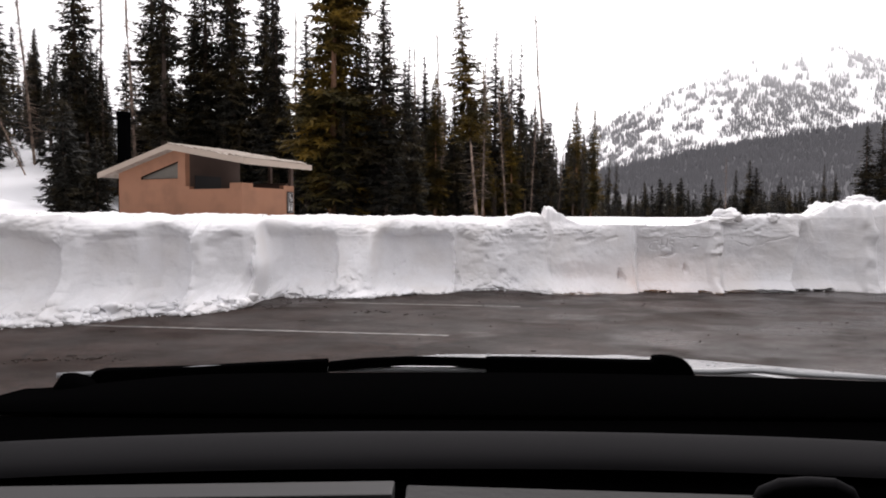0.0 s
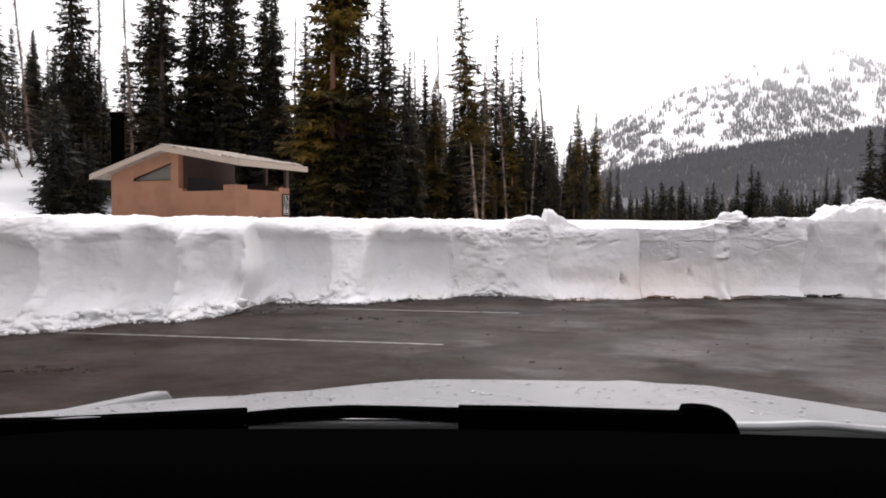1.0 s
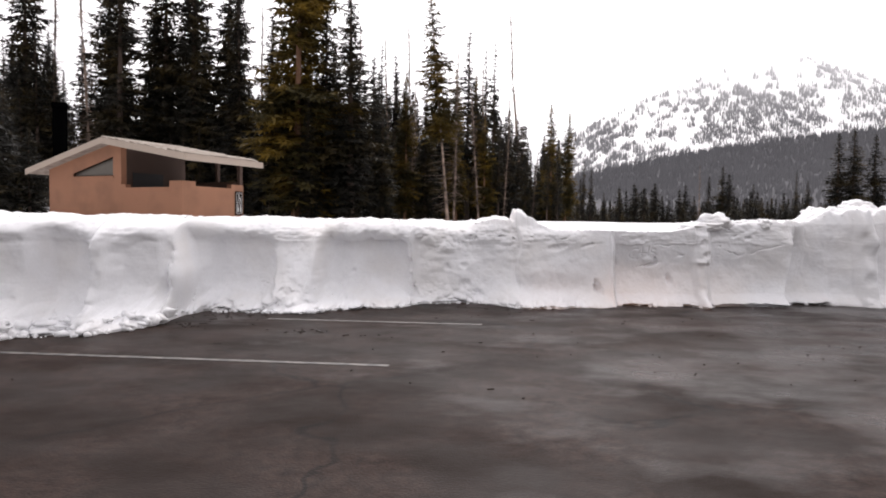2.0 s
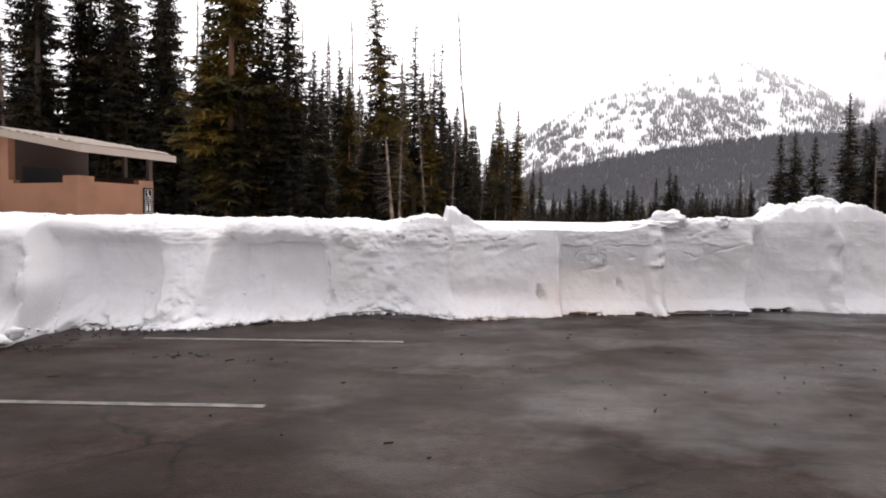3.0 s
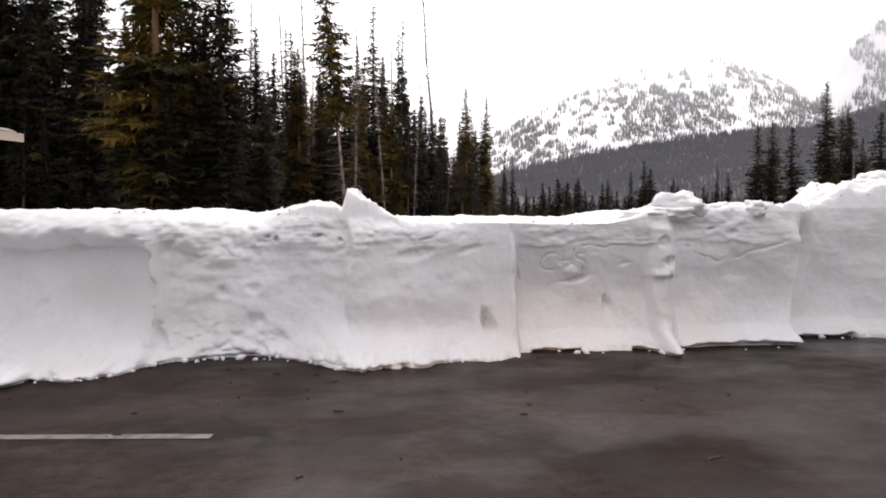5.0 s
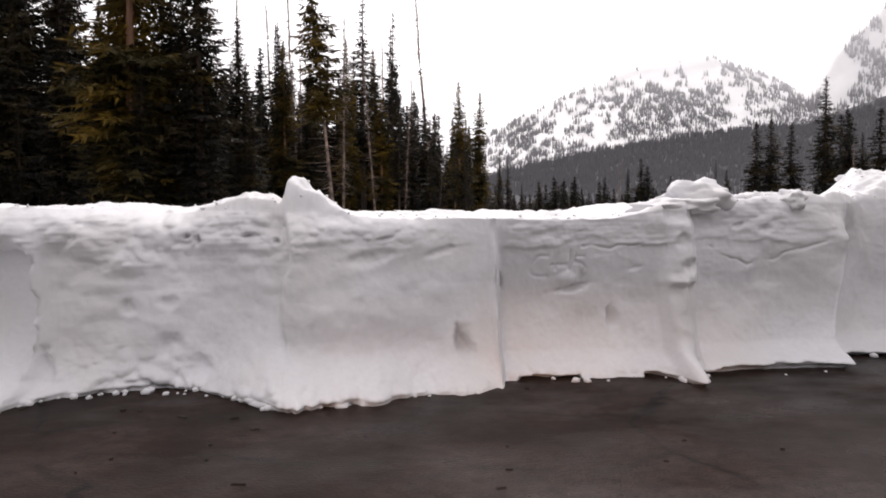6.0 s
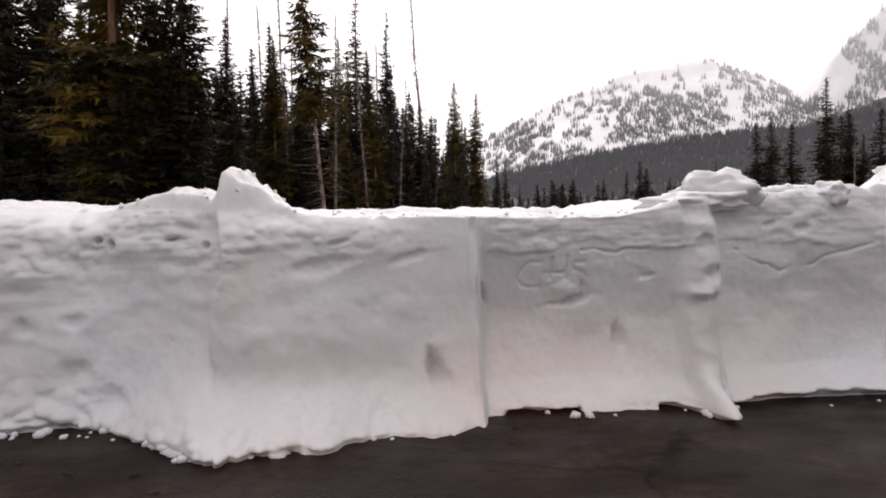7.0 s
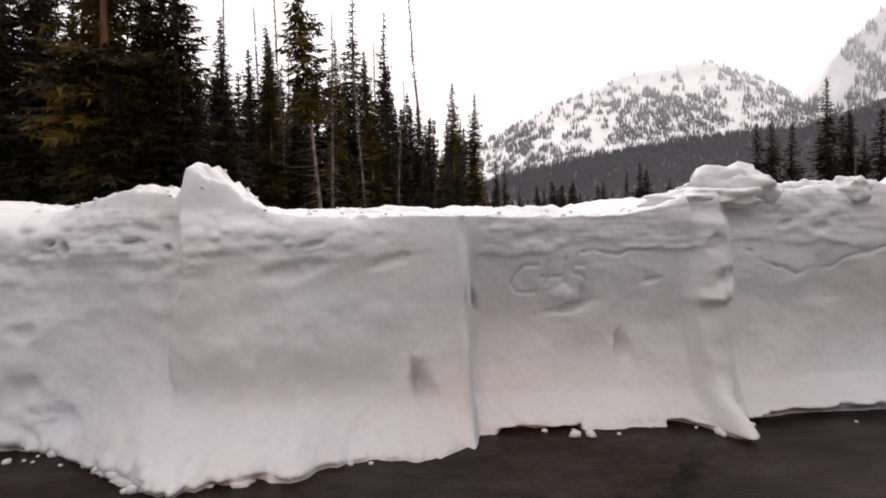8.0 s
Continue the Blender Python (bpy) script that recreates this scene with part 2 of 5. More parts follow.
# ---- ground and parking lot ----
# plan line of the cut snow face, from the left end of the lot to the right
FACE_X = [-30, -14, -9, -6.5, -5.5, -4.8, -4.3, -4.15, -3.5, -3.1, -2.95, -2.905, -2.7, -1.9, -1.3, -1.15, -0.9, 0.22, 0.27, 0.36, 1.45, 1.9, 3.0, 3.6, 3.67, 4.9, 5.1, 5.25, 6.62, 6.76, 7.6, 8.2, 9.5, 14, 30]
FACE_Y = [-4, 3.5, 6.7, 8.0, 8.5, 8.8, 9.1, 9.55, 9.75, 10.15, 10.5, 11.35, 11.68, 11.72, 11.78, 12.0, 12.3, 12.58, 12.68, 12.74, 12.78, 12.6, 12.5, 12.5, 12.64, 12.58, 12.54, 12.52, 12.5, 13.02, 13.0, 12.75, 12.68, 13.0, 14.5]


def face_y(x):
    return np.interp(x, FACE_X, FACE_Y)


def ground_z(x, y):
    back = y - face_y(x)
    z = -0.06 + 1.38 * step01(back, 1.6, 3.2)
    z = z + 1.5 * np.exp(-(((x + 21.5) / 5.5) ** 2 + ((y - 24) / 5) ** 2))
    hill = step01(-x - 0.3 * y, 4, 15) * np.clip(y - 30, 0, 90) * 0.15 + step01(-x - 0.12 * y, 6, 30) * np.clip(y - 30, 0, 90) * 0.04
    z = z + hill + step01(y, 18, 40) * 0.12 * fbm(x * 0.25, y * 0.25, 3, 5)
    return z


def axis(stops):
    out = []
    for a, b, s in stops:
        out.append(np.arange(a, b, s))
    return np.concatenate(out + [[stops[-1][1]]])


gx = axis([(-4000, -400, 450), (-400, -60, 34), (-60, 40, 1.0), (40, 400, 30), (400, 4000, 400)])
gy = axis([(-1500, -60, 240), (-60, 6, 3), (6, 40, 0.7), (40, 130, 2.5), (130, 800, 60), (800, 4500, 370)])
GX, GY = np.meshgrid(gx, gy)
ground = new("ground", grid_mesh("ground", GX, GY, ground_z(GX, GY), SNOW_FIELD))
tagged(ground, "deep white snow field reaching back under the trees", "ground", kind="structure")

lot_x = axis([(-45, 45, 1.5)])
lot_y = axis([(-40, 18, 1.5)])
LX, LY = np.meshgrid(lot_x, lot_y)
pavement = new("pavement", grid_mesh("pavement", LX, LY, LX * 0, ASPHALT))
tagged(pavement, "wet grey-brown asphalt of the parking lot", "pavement", kind="structure")


def parking_line(x0, y0, x1, y1, width=0.085):
    along = Vector((x1 - x0, y1 - y0, 0))
    side = Vector((-along.y, along.x, 0)).normalized() * width / 2
    ob = new("parking_line", bpy.data.meshes.new("parking_line"))
    bm = bmesh.new()
    rng = random.Random(int(y0 * 10))
    count = 60
    pairs = []
    for k in range(count + 1):
        p = Vector((x0, y0, 0.004)) + along * k / count
        j = 0.004 * rng.uniform(-1, 1)
        pairs.append((bm.verts.new(p + side * (1 + 2 * j)), bm.verts.new(p - side * (1 - 3 * j))))
    for a, b in zip(pairs, pairs[1:]):
        bm.faces.new((a[0], b[0], b[1], a[1]))
    bmesh.ops.recalc_face_normals(bm, faces=bm.faces)
    bm.to_mesh(ob.data)
    bm.free()
    ob.data.materials.append(LINE)
    return tagged(ob, "worn white painted parking line on wet asphalt", "parking line", "parking lines", "structure")


parking_line(0.1, 7.79, -7.5, 8.78)
parking_line(1.22, 10.39, -1.7, 10.77)

# ---- the cut snow bank along the lot ----
TOP_X = [-30, -8, -5, -3, 0, 1.3, 2.4, 3.0, 3.6, 4.6, 5.0, 5.4, 6.8, 7.2, 9.5, 12, 30]
TOP_Z = [1.42, 1.4, 1.36, 1.36, 1.36, 1.33, 1.28, 1.245, 1.235, 1.235, 1.31, 1.36, 1.37, 1.41, 1.44, 1.44, 1.44]
# ploughed-up lumps along the lip: rise above the bank along x
RIDGE_X = [1.28, 1.4, 1.58, 1.75, 1.9, 1.965, 1.985, 2.02, 2.12, 2.25, 2.36, 2.5, 4.75, 4.95, 5.2, 5.6, 5.75, 6.0, 6.1, 6.3, 6.5, 6.7, 6.85, 7.0, 7.3, 7.55, 7.8, 8.1, 8.35, 8.5, 8.62, 8.95, 9.2, 9.4, 10.2, 10.8]
RIDGE_H = [0, 0.03, 0.075, 0.095, 0.1, 0.075, 0.12, 0.24, 0.235, 0.17, 0.09, 0, 0, 0.035, 0.05, 0.07, 0.05, 0.05, 0.07, 0.075, 0.065, 0.08, 0.055, 0.03, 0.08, 0.18, 0.25, 0.27, 0.29, 0.28, 0.26, 0.22, 0.12, 0.06, 0.1, 0]
# slumps at the foot of the face: x, half width, how far they reach, how high
SLUMPS = [(-6.3, 0.5, 0.1, 0.24), (-5.1, 0.45, 0.12, 0.22), (-4.35, 0.3, 0.12, 0.2), (-3.3, 0.3, 0.14, 0.2), (-0.9, 0.25, 0.14, 0.14), (-0.05, 0.3, 0.16, 0.14), (-5.5, 1.4, 0.2, 0.35), (-3.6, 0.8, 0.18, 0.3), (-1.55, 0.7, 0.22, 0.5), (-0.4, 0.75, 0.36, 0.13), (2.05, 0.45, 0.36, 0.2), (2.5, 0.4, 0.22, 0.18),
          (2.2, 0.7, 0.12, 0.65), (3.3, 0.22, 0.2, 0.12), (5.08, 0.09, 0.3, 0.13), (5.06, 0.16, 0.06, 0.4), (7.6, 0.8, 0.08, 0.14), (9.5, 1.2, 0.15, 0.2)]
# rounded pillars of loose snow left between two cuts: x, half width, how far they stand proud, foot and top height
PILLARS = [(-3.58, 0.08, 0.13, -1, 9), (5.15, 0.15, 0.075, 0.72, 1.2), (5.1, 0.085, 0.06, -1, 0.75), (8.1, 0.13, 0.11, -1, 9), (-4.95, 0.1, 0.07, -1, 9), (3.61, 0.035, 0.07, -1, 9)]
# clean bucket cuts: left end, right end, depth, height of the upper edge, rounding of the upper corners
CUTS = [(-8.8, -5.05, 0.26, 0.9, 0.4), (-4.85, -3.66, 0.26, 0.95, 0.15), (-3.5, -2.96, 0.24, 0.92, 0.3), (-2.86, -1.84, 0.22, 0.95, 0.3), (-1.28, 0.24, 0.36, 0.9, 0.22),
        (3.66, 5.02, 0.05, 1.06, 0.05), (5.28, 6.72, 0.15, 1.06, 0.05), (6.71, 7.95, 0.1, 1.08, 0.05), (8.25, 9.7, 0.16, 1.08, 0.05)]
# letters scratched into the face: strokes of x, z
STROKES = [[(4.068, 0.944), (3.991, 0.946), (3.945, 0.896), (3.92, 0.839), (3.944, 0.794), (3.989, 0.779), (4.063, 0.78)],
           [(4.139, 0.97), (4.134, 0.833)], [(4.106, 0.875), (4.244, 0.871)], [(4.253, 0.981), (4.244, 0.83)],
           [(4.367, 0.937), (4.299, 0.939), (4.298, 0.89), (4.355, 0.882), (4.391, 0.843), (4.36, 0.805)]]
# a jagged crack along a layer of old crust
CRACKS = [[(5.5, 0.99), (5.63, 0.94), (5.77, 0.875), (5.86, 0.835), (5.95, 0.86), (6.05, 0.87), (6.16, 0.93), (6.275, 0.96), (6.45, 1.02)],
          [(4.35, 1.03), (4.55, 1.01), (4.72, 1.015), (4.85, 1.04)], [(-1.2, 1.1), (-0.9, 1.07), (-0.5, 1.03), (-0.2, 1.04), (0.05, 1.0)]]


def top_z(x):
    return np.interp(x, TOP_X, TOP_Z)


def chunks(x, z, seed, soft=0.9):
    """Rounded clods pressed side by side, 0 in the gaps to 1 on their crowns."""
    fx, fz = np.floor(x), np.floor(z)
    best = np.zeros(x.shape)
    for ix in (-1, 0, 1):
        for iz in (-1, 0, 1):
            cx, cz = fx + ix, fz + iz
            px, pz = cx + 0.5 + 0.42 * lattice(cx, cz, seed), cz + 0.5 + 0.42 * lattice(cx, cz, seed + 1)
            r = 0.62 + 0.24 * lattice(cx, cz, seed + 2)
            d = ((x - px) ** 2 + (z - pz) ** 2) / r ** 2
            best = np.maximum(best, np.clip(1 - d, 0, 1) ** soft * (0.75 + 0.25 * lattice(cx, cz, seed + 3)))
    return best


def ledges(z, x, seed):
    """Layers that weather back to crisp under-edges: a slow ramp, then a short step."""
    p = z + 0.5 * fbm(x * 0.7, z * 0.5, 3, seed)
    f = p - np.floor(p)
    return (f - step01(f, 0.86, 1.0)) * (0.6 + 0.4 * lattice(np.floor(p), np.floor(p) * 0, seed + 5))


def stroke_depth(x, z, lines, half):
    near = np.full(x.shape, 9.0)
    for line in lines:
        for (ax, az), (bx, bz) in zip(line, line[1:]):
            ux, uz = bx - ax, bz - az
            t = np.clip(((x - ax) * ux + (z - az) * uz) / (ux * ux + uz * uz), 0, 1)
            near = np.minimum(near, np.hypot(x - ax - t * ux, z - az - t * uz))
    return np.clip(1 - near / half, 0, 1)


def lump(rng, size, squash=0.7, detail=1):
    """One broken clod of snow."""
    bm = bmesh.new()
    bmesh.ops.create_icosphere(bm, subdivisions=detail, radius=size)
    off = Vector((rng.uniform(-50, 50), rng.uniform(-50, 50), rng.uniform(-50, 50)))
    for vert in bm.verts:
        k = 1 + 0.45 * noise.noise(vert.co / size * 0.9 + off) + 0.18 * noise.noise(vert.co / size * 2.6 + off)
        vert.co *= k
        vert.co.z *= squash
    return bm


def crumbs(xs, Y, Z, lip):
    """Crumbs of snow scattered on the top edge and the loose slopes."""
    rng = random.Random(14)
    verts, faces = [], []
    for _ in range(1500):
        x = rng.uniform(-8, 9.6)
        col = int(np.searchsorted(xs, x))
        row = lip + int(rng.random() ** 1.2 * 70)
        size = 0.003 + 0.016 * rng.random() ** 4
        bm = lump(rng, size, 0.8)
        base = len(verts)
        px, py, pz = xs[col], Y[row, col], Z[row, col] + size * 0.3
        verts += [(p.co.x + px, p.co.y + py, p.co.z + pz) for p in bm.verts]
        bm.verts.index_update()
        faces += [[base + q.index for q in f.verts] for f in bm.faces]
        bm.free()
    ob = new("snow_crumbs", mesh_of("snow_crumbs", verts, faces, SNOW))
    tagged(ob, "fine crumbs of snow along the bank's top edge", "snow crumbs", kind="stuff")


def build_bank():
    xs = axis([(-30, -10, 0.4), (-10, -6, 0.05), (-6, -3.02, 0.018), (-3.02, -2.8, 0.007), (-2.8, 1.2, 0.018), (1.2, 3.85, 0.012), (3.85, 4.4, 0.008), (4.4, 7, 0.012), (7, 9.8, 0.02), (9.8, 14, 0.06), (14, 30, 0.5)])
    v = np.linspace(0, 1, 124)
    back = np.concatenate([np.linspace(0.012, 0.7, 44), np.linspace(0.76, 5.0, 30)])
    X = np.tile(xs, (len(v) + len(back), 1))
    H = top_z(xs) + 0.014 * fbm(xs * 1.7, xs * 0 + 3, 4, 11)
    fv = v[:, None]
    xf, zf = X[: len(v)].copy(), fv * H[None, :]
    # each block leans back in its own way
    lean_back = np.interp(xs, [3.3, 3.62, 5.2, 5.32, 6.6, 6.75, 8.0, 9.0], [0.3, 0.22, 0.22, 0.36, 0.36, 0.16, 0.16, 0.3])
    # the plan of the face is sharp below and evens out towards the lip
    even = np.arange(-30, 30.001, 0.05)
    bell = np.exp(-((np.arange(-12, 13) / 6.0) ** 2))
    line = np.convolve(np.pad(face_y(even), 12, mode="edge"), bell / bell.sum(), "valid")
    w = step01(fv, 0.72, 1.0)
    left = 1 - step01(xs, 2.5, 3.62)
    # distance along the face, so that lumps keep their shape where the bank runs slantwise
    run = np.cumsum(np.hypot(np.gradient(xs), np.gradient(np.interp(xs, even, line))))
    sf = np.tile(run - np.interp(3.0, xs, run) + 3.0, (len(v), 1))
    nose = np.exp(-(((xf + 2.93) / 0.22) ** 2))
    wander = (0.05 * nose + 0.03 * np.exp(-(((xf - 0.28) / 0.3) ** 2))) * fbm(zf * 1.6, zf * 0 + xf * 0.3, 2, 31)
    yf = face_y(xf + wander) * (1 - w) + np.interp(xs, even, line)[None, :] * w + lean_back[None, :] * fv ** 0.55
    # soft rounded lip on the left, a clean edge on the right
    round_off = (0.28 + 0.16 * fbm(xs * 0.9, xs * 0 + 8, 3, 21)) * left + 0.05
    round_off = round_off * (1 - 0.75 * step01(xs, 0.9, 1.7))
    lip = np.clip((fv - 0.78) / 0.22, 0, 1)
    yf = yf + lip ** 2.6 * round_off[None, :]
    warp = (0.06 * fbm(xf * 1.6, zf * 1.6, 3, 33) + 0.045 * fbm(xf * 6, zf * 6, 3, 34)) * (0.2 + 0.8 * left[None, :])
    inside = np.zeros(xf.shape)
    for k, (a, b, deep, edge, corner) in enumerate(CUTS):
        half = 0.5 * (b - a)
        # signed distance into a cut with rounded upper corners
        dx = np.abs(xf + 0.4 * warp - 0.5 * (a + b)) - (half - corner)
        dz = zf + warp - (edge * H[None, :] - corner)
        d = np.hypot(np.maximum(dx, 0), np.maximum(dz, 0)) + np.minimum(np.maximum(dx, dz), 0) - corner
        cut = step01(-d, -0.012, 0.03) if corner < 0.15 else step01(-d, -0.015, 0.035 + 0.2 * step01(zf, 0.95, 1.15) + 0.1 * step01(-xf, 0.2, 0.8)) if -1.3 < a < 0 else step01(-d, -0.02, 0.07 + 0.2 * step01(zf, 0.9, 1.15))
        floor = step01(zf, 0.02, 0.4 if b < 3 else 0.2)
        u = np.clip((xf - a) / (b - a), 0, 1)
        lean = 0.06 * np.sin(k * 2.3 + 0.6) * (u - 0.5)
        inside = np.maximum(inside, cut)
        yf = yf + cut * floor * (deep * (0.75 + 0.25 * np.sin(u * np.pi)) + lean + (0.08 - 0.155 * step01(zf, 0.3, 1.25)) * (0.25 if a > 6.7 else 1.0))
    # loose snow in the gully between two cuts
    gully = np.exp(-(((xf + 1.54 - 0.12 * (zf - 0.7)) / (0.2 + 0.25 * np.clip(zf - 0.75, 0, 1))) ** 4))
    yf = yf + gully * (0.34 * (zf / 1.35) ** 1.2 - 0.05 - 0.018 * chunks(xf * 7 + 0.7 * fbm(xf * 6, zf * 6, 3, 46), zf * 6 + 0.7 * fbm(xf * 6, zf * 6, 3, 47), 44) * step01(fbm(xf * 3, zf * 3, 2, 48), -0.4, 0.3))
    spill = np.exp(-(((xf + 1.62) / 0.5) ** 4)) * (1 - step01(zf, 0.25, 0.6))
    yf = yf - 0.055 * spill * chunks(xf * 8 + 0.6 * fbm(xf * 6, zf * 6, 3, 49), zf * 8 + 0.6 * fbm(xf * 6, zf * 6, 3, 50), 52)
    proud = step01(xf + 0.035 * fbm(zf * 3, zf * 0, 3, 45), 2.0, 2.035) * (1 - step01(xf, 2.6, 3.5))
    yf = yf - 0.17 * proud * step01(zf, 0.2, 0.6) * (1 - 0.6 * step01(zf, 1.15, 1.33))
    for x0, wide, out, lo, hi in PILLARS:
        wob = 0.035 * fbm(zf * 3.0, zf * 0 + x0, 2, 41)
        span = step01(zf, lo - 0.04, lo + 0.02) * (1 - step01(zf, hi - 0.03, hi + 0.06))
        yf = yf - out * span * np.exp(-(((xf - x0 - wob) / wide) ** 6)) * (0.9 + 0.35 * fbm(zf * 4.5, xf * 3, 2, 43))
    for x0, wide, out, hgt in SLUMPS:
        shape = np.exp(-(np.abs((xf - x0) / wide) ** 2.6))
        r = np.exp(-((zf / (hgt * (0.5 + 0.6 * shape))) ** 2.2))
        yf = yf - out * shape * r * (1 + 0.15 * fbm(xf * 4, zf * 4, 3, 51))
    # wind and plough layers, crisp along their under-edges; patchy, strongest in the upper third
    patchy = step01(fbm(xf * 0.9, zf * 1.6, 3, 63), -0.35, 0.45) * (1 - nose)
    upper = step01(zf + 0.1 * fbm(xf * 1.3, zf * 0, 3, 64), 0.84, 1.0)
    block = step01(xf, 2.02, 2.1) * (1 - step01(xf, 3.5, 3.6))
    yf = yf - 0.034 * ledges(zf * 9, xf, 61) * patchy * (0.08 + (0.38 - 0.2 * step01(xf, 0.1, 0.4) * (1 - step01(xf, 1.9, 2.1))) * upper + 0.3 * block * step01(zf, 0.5, 0.8)) * (0.3 + 0.7 * left[None, :])
    yf = yf - 0.01 * ledges(zf * 23, xf * 1.5, 67) * patchy * upper * (0.4 + 0.6 * left[None, :])
    # broken snow above the cuts and along the uncut stretch
    loose = (1 - 0.75 * inside) * left[None, :] * (1 - 0.8 * nose)
    rough = step01(xs, 0.2, 0.4) * (1 - step01(xs, 1.9, 2.05))
    yf = yf + 0.03 * fbm(xf * 1.8, zf * 1.8, 3, 76) - 0.035 * fbm(xf * 2.4, zf * 3.4, 3, 71) * rough[None, :] * step01(zf, 0.3, 0.8)
    knob = step01(zf + 0.12 * fbm(xf * 1.2, zf * 1.2, 3, 65), 0.95, 1.12) * loose
    yf = yf - knob * (0.05 * chunks(xf * 4.2 + 0.4 * fbm(xf * 5, zf * 5, 2, 69), zf * 6.5 + 0.4 * fbm(xf * 5, zf * 5, 2, 70), 66) * (0.4 + 0.6 * rough[None, :]) + 0.02 * chunks(xf * 12, zf * 15, 68))
    yf = yf - 0.014 * chunks(xf * 5, zf * 6, 57) * step01(fbm(xf * 1.2, zf * 1.2, 3, 58), 0.1, 0.6) * loose * (1 - knob)
    yf = yf + 0.003 * fbm(xf * 14, zf * 14, 3, 72) + 0.006 * np.abs(fbm(xf * 7, zf * 7, 3, 78)) * patchy + 0.007 * fbm(xf * 4, zf * 4, 3, 77) * left[None, :]
    # old crust on the clean cuts: a torn band under the lip, deep grey
    crust = step01(xs, 3.68, 3.75)[None, :] * step01(zf - 1.0 - 0.06 * np.exp(-(((xf - 4.16) / 0.3) ** 4)) - 0.05 * fbm(xf * 2.2, zf * 0, 3, 83), 0, 0.025)
    crust = crust * (1 - 0.7 * step01(xs, 6.68, 6.76))[None, :]
    yf = yf - crust * (0.01 + 0.013 * chunks(xf * 7, zf * 16, 84) * step01(fbm(xf * 2, zf * 2, 2, 85), -0.2, 0.4)) + 0.012 * crust * fbm(xf * 4, zf * 10, 3, 86)
    # clods pressed along the foot
    slant = (1 - step01(xf, -3.1, -2.8))
    rugged = 0.3 + 0.7 * left[None, :] + 0.35 * slant
    foot = np.exp(-((zf / (0.12 + 0.08 * left[None, :] + 0.1 * slant + 0.05 * fbm(sf * 1.7, zf * 0, 2, 79))) ** 2))
    big = chunks(sf * 3.8 + 0.5 * fbm(sf * 4, zf * 4, 2, 74), zf * 5.5 + 0.2 + 0.4 * fbm(sf * 4, zf * 4, 2, 75), 73)
    yf = yf - foot * rugged * (1 - 0.45 * slant) * (1 - 0.4 * rough[None, :]) * ((0.16 + 0.12 * step01(-xf, -0.3, 0.6)) * big + 0.07 * chunks(sf * 9, zf * 10, 80) + 0.025 * chunks(sf * 22, zf * 22, 81))
    # thin melted gap between snow and asphalt
    yf = yf + 0.07 * np.clip(1 - zf / (0.026 + 0.014 * fbm(sf * 3, zf * 0, 3, 90)), 0, 1) ** 0.7 * left[None, :]
    # kicked holes, a gouge, torn patches: x, z, half width, half height, depth
    for hx, hz, hw, hh, deep in ((3.36, 0.31, 0.05, 0.12, 0.2), (4.62, 0.42, 0.045, 0.09, 0.13), (4.3, 0.685, 0.13, 0.03, 0.11), (4.385, 0.75, 0.04, 0.06, 0.045), (4.225, 0.755, 0.075, 0.055, -0.03), (-0.75, 0.5, 0.05, 0.05, 0.05),
                                 (1.12, 0.62, 0.06, 0.055, 0.04), (0.84, 0.6, 0.05, 0.05, 0.04), (1.13, 0.33, 0.07, 0.08, 0.06), (1.38, 0.15, 0.1, 0.08, 0.1), (2.62, 0.95, 0.2, 0.05, 0.03), (5.16, 1.06, 0.06, 0.05, 0.035), (5.2, 0.86, 0.06, 0.05, 0.05),
                                 (6.0, 1.14, 0.05, 0.04, 0.05), (5.75, 1.17, 0.04, 0.02, 0.05), (3.2, 1.0, 0.16, 0.03, 0.03), (1.24, 1.12, 0.03, 0.018, 0.08), (1.33, 1.09, 0.018, 0.03, 0.08), (1.74, 1.13, 0.05, 0.014, 0.06), (1.95, 1.09, 0.022, 0.022, 0.07),
                                 (2.75, 1.1, 0.06, 0.015, 0.05), (4.78, 0.84, 0.05, 0.02, 0.025), (3.69, 0.75, 0.016, 0.085, 0.08), (-0.95, 0.76, 0.02, 0.01, 0.02), (-1.12, 0.77, 0.02, 0.01, 0.02), (0.3, 0.22, 0.05, 0.13, 0.1)):
        tilt = (xf - hx) * 0.2 + 0.25 * hh * fbm(xf * 11, zf * 11, 3, 99)
        yf = yf + deep * np.exp(-((((xf - hx) + 0.25 * (zf - hz) + 0.4 * hw * fbm(xf * 9, zf * 9, 3, 98)) / hw) ** 2 + ((zf - hz - tilt) / hh) ** 2) ** 1.6)
    yf = yf + 0.015 * stroke_depth(xf, zf, STROKES, 0.017) + 0.022 * stroke_depth(xf + 0.02 * fbm(zf * 9, xf * 9, 2, 87), zf + 0.015 * fbm(xf * 9, zf * 9, 2, 88), CRACKS, 0.014) * step01(fbm(xf * 5, zf * 5, 2, 89), -0.5, 0.1)
    # the plough left a hollow edge low down towards the right
    under = step01(xs, 3.75, 3.85) * step01(fbm(xs * 1.3, xs * 0, 2, 81) + 0.3, 0, 0.1)
    yf = yf + under[None, :] * 0.16 * np.clip(1 - zf / (0.045 + 0.02 * fbm(xf * 4, zf * 0, 2, 82)), 0, 1) ** 0.7
    # top, running back under the field snow
    lip_y = yf[-1]
    bt = back[:, None]
    yb = lip_y[None, :] + bt
    xb = X[len(v):].copy()
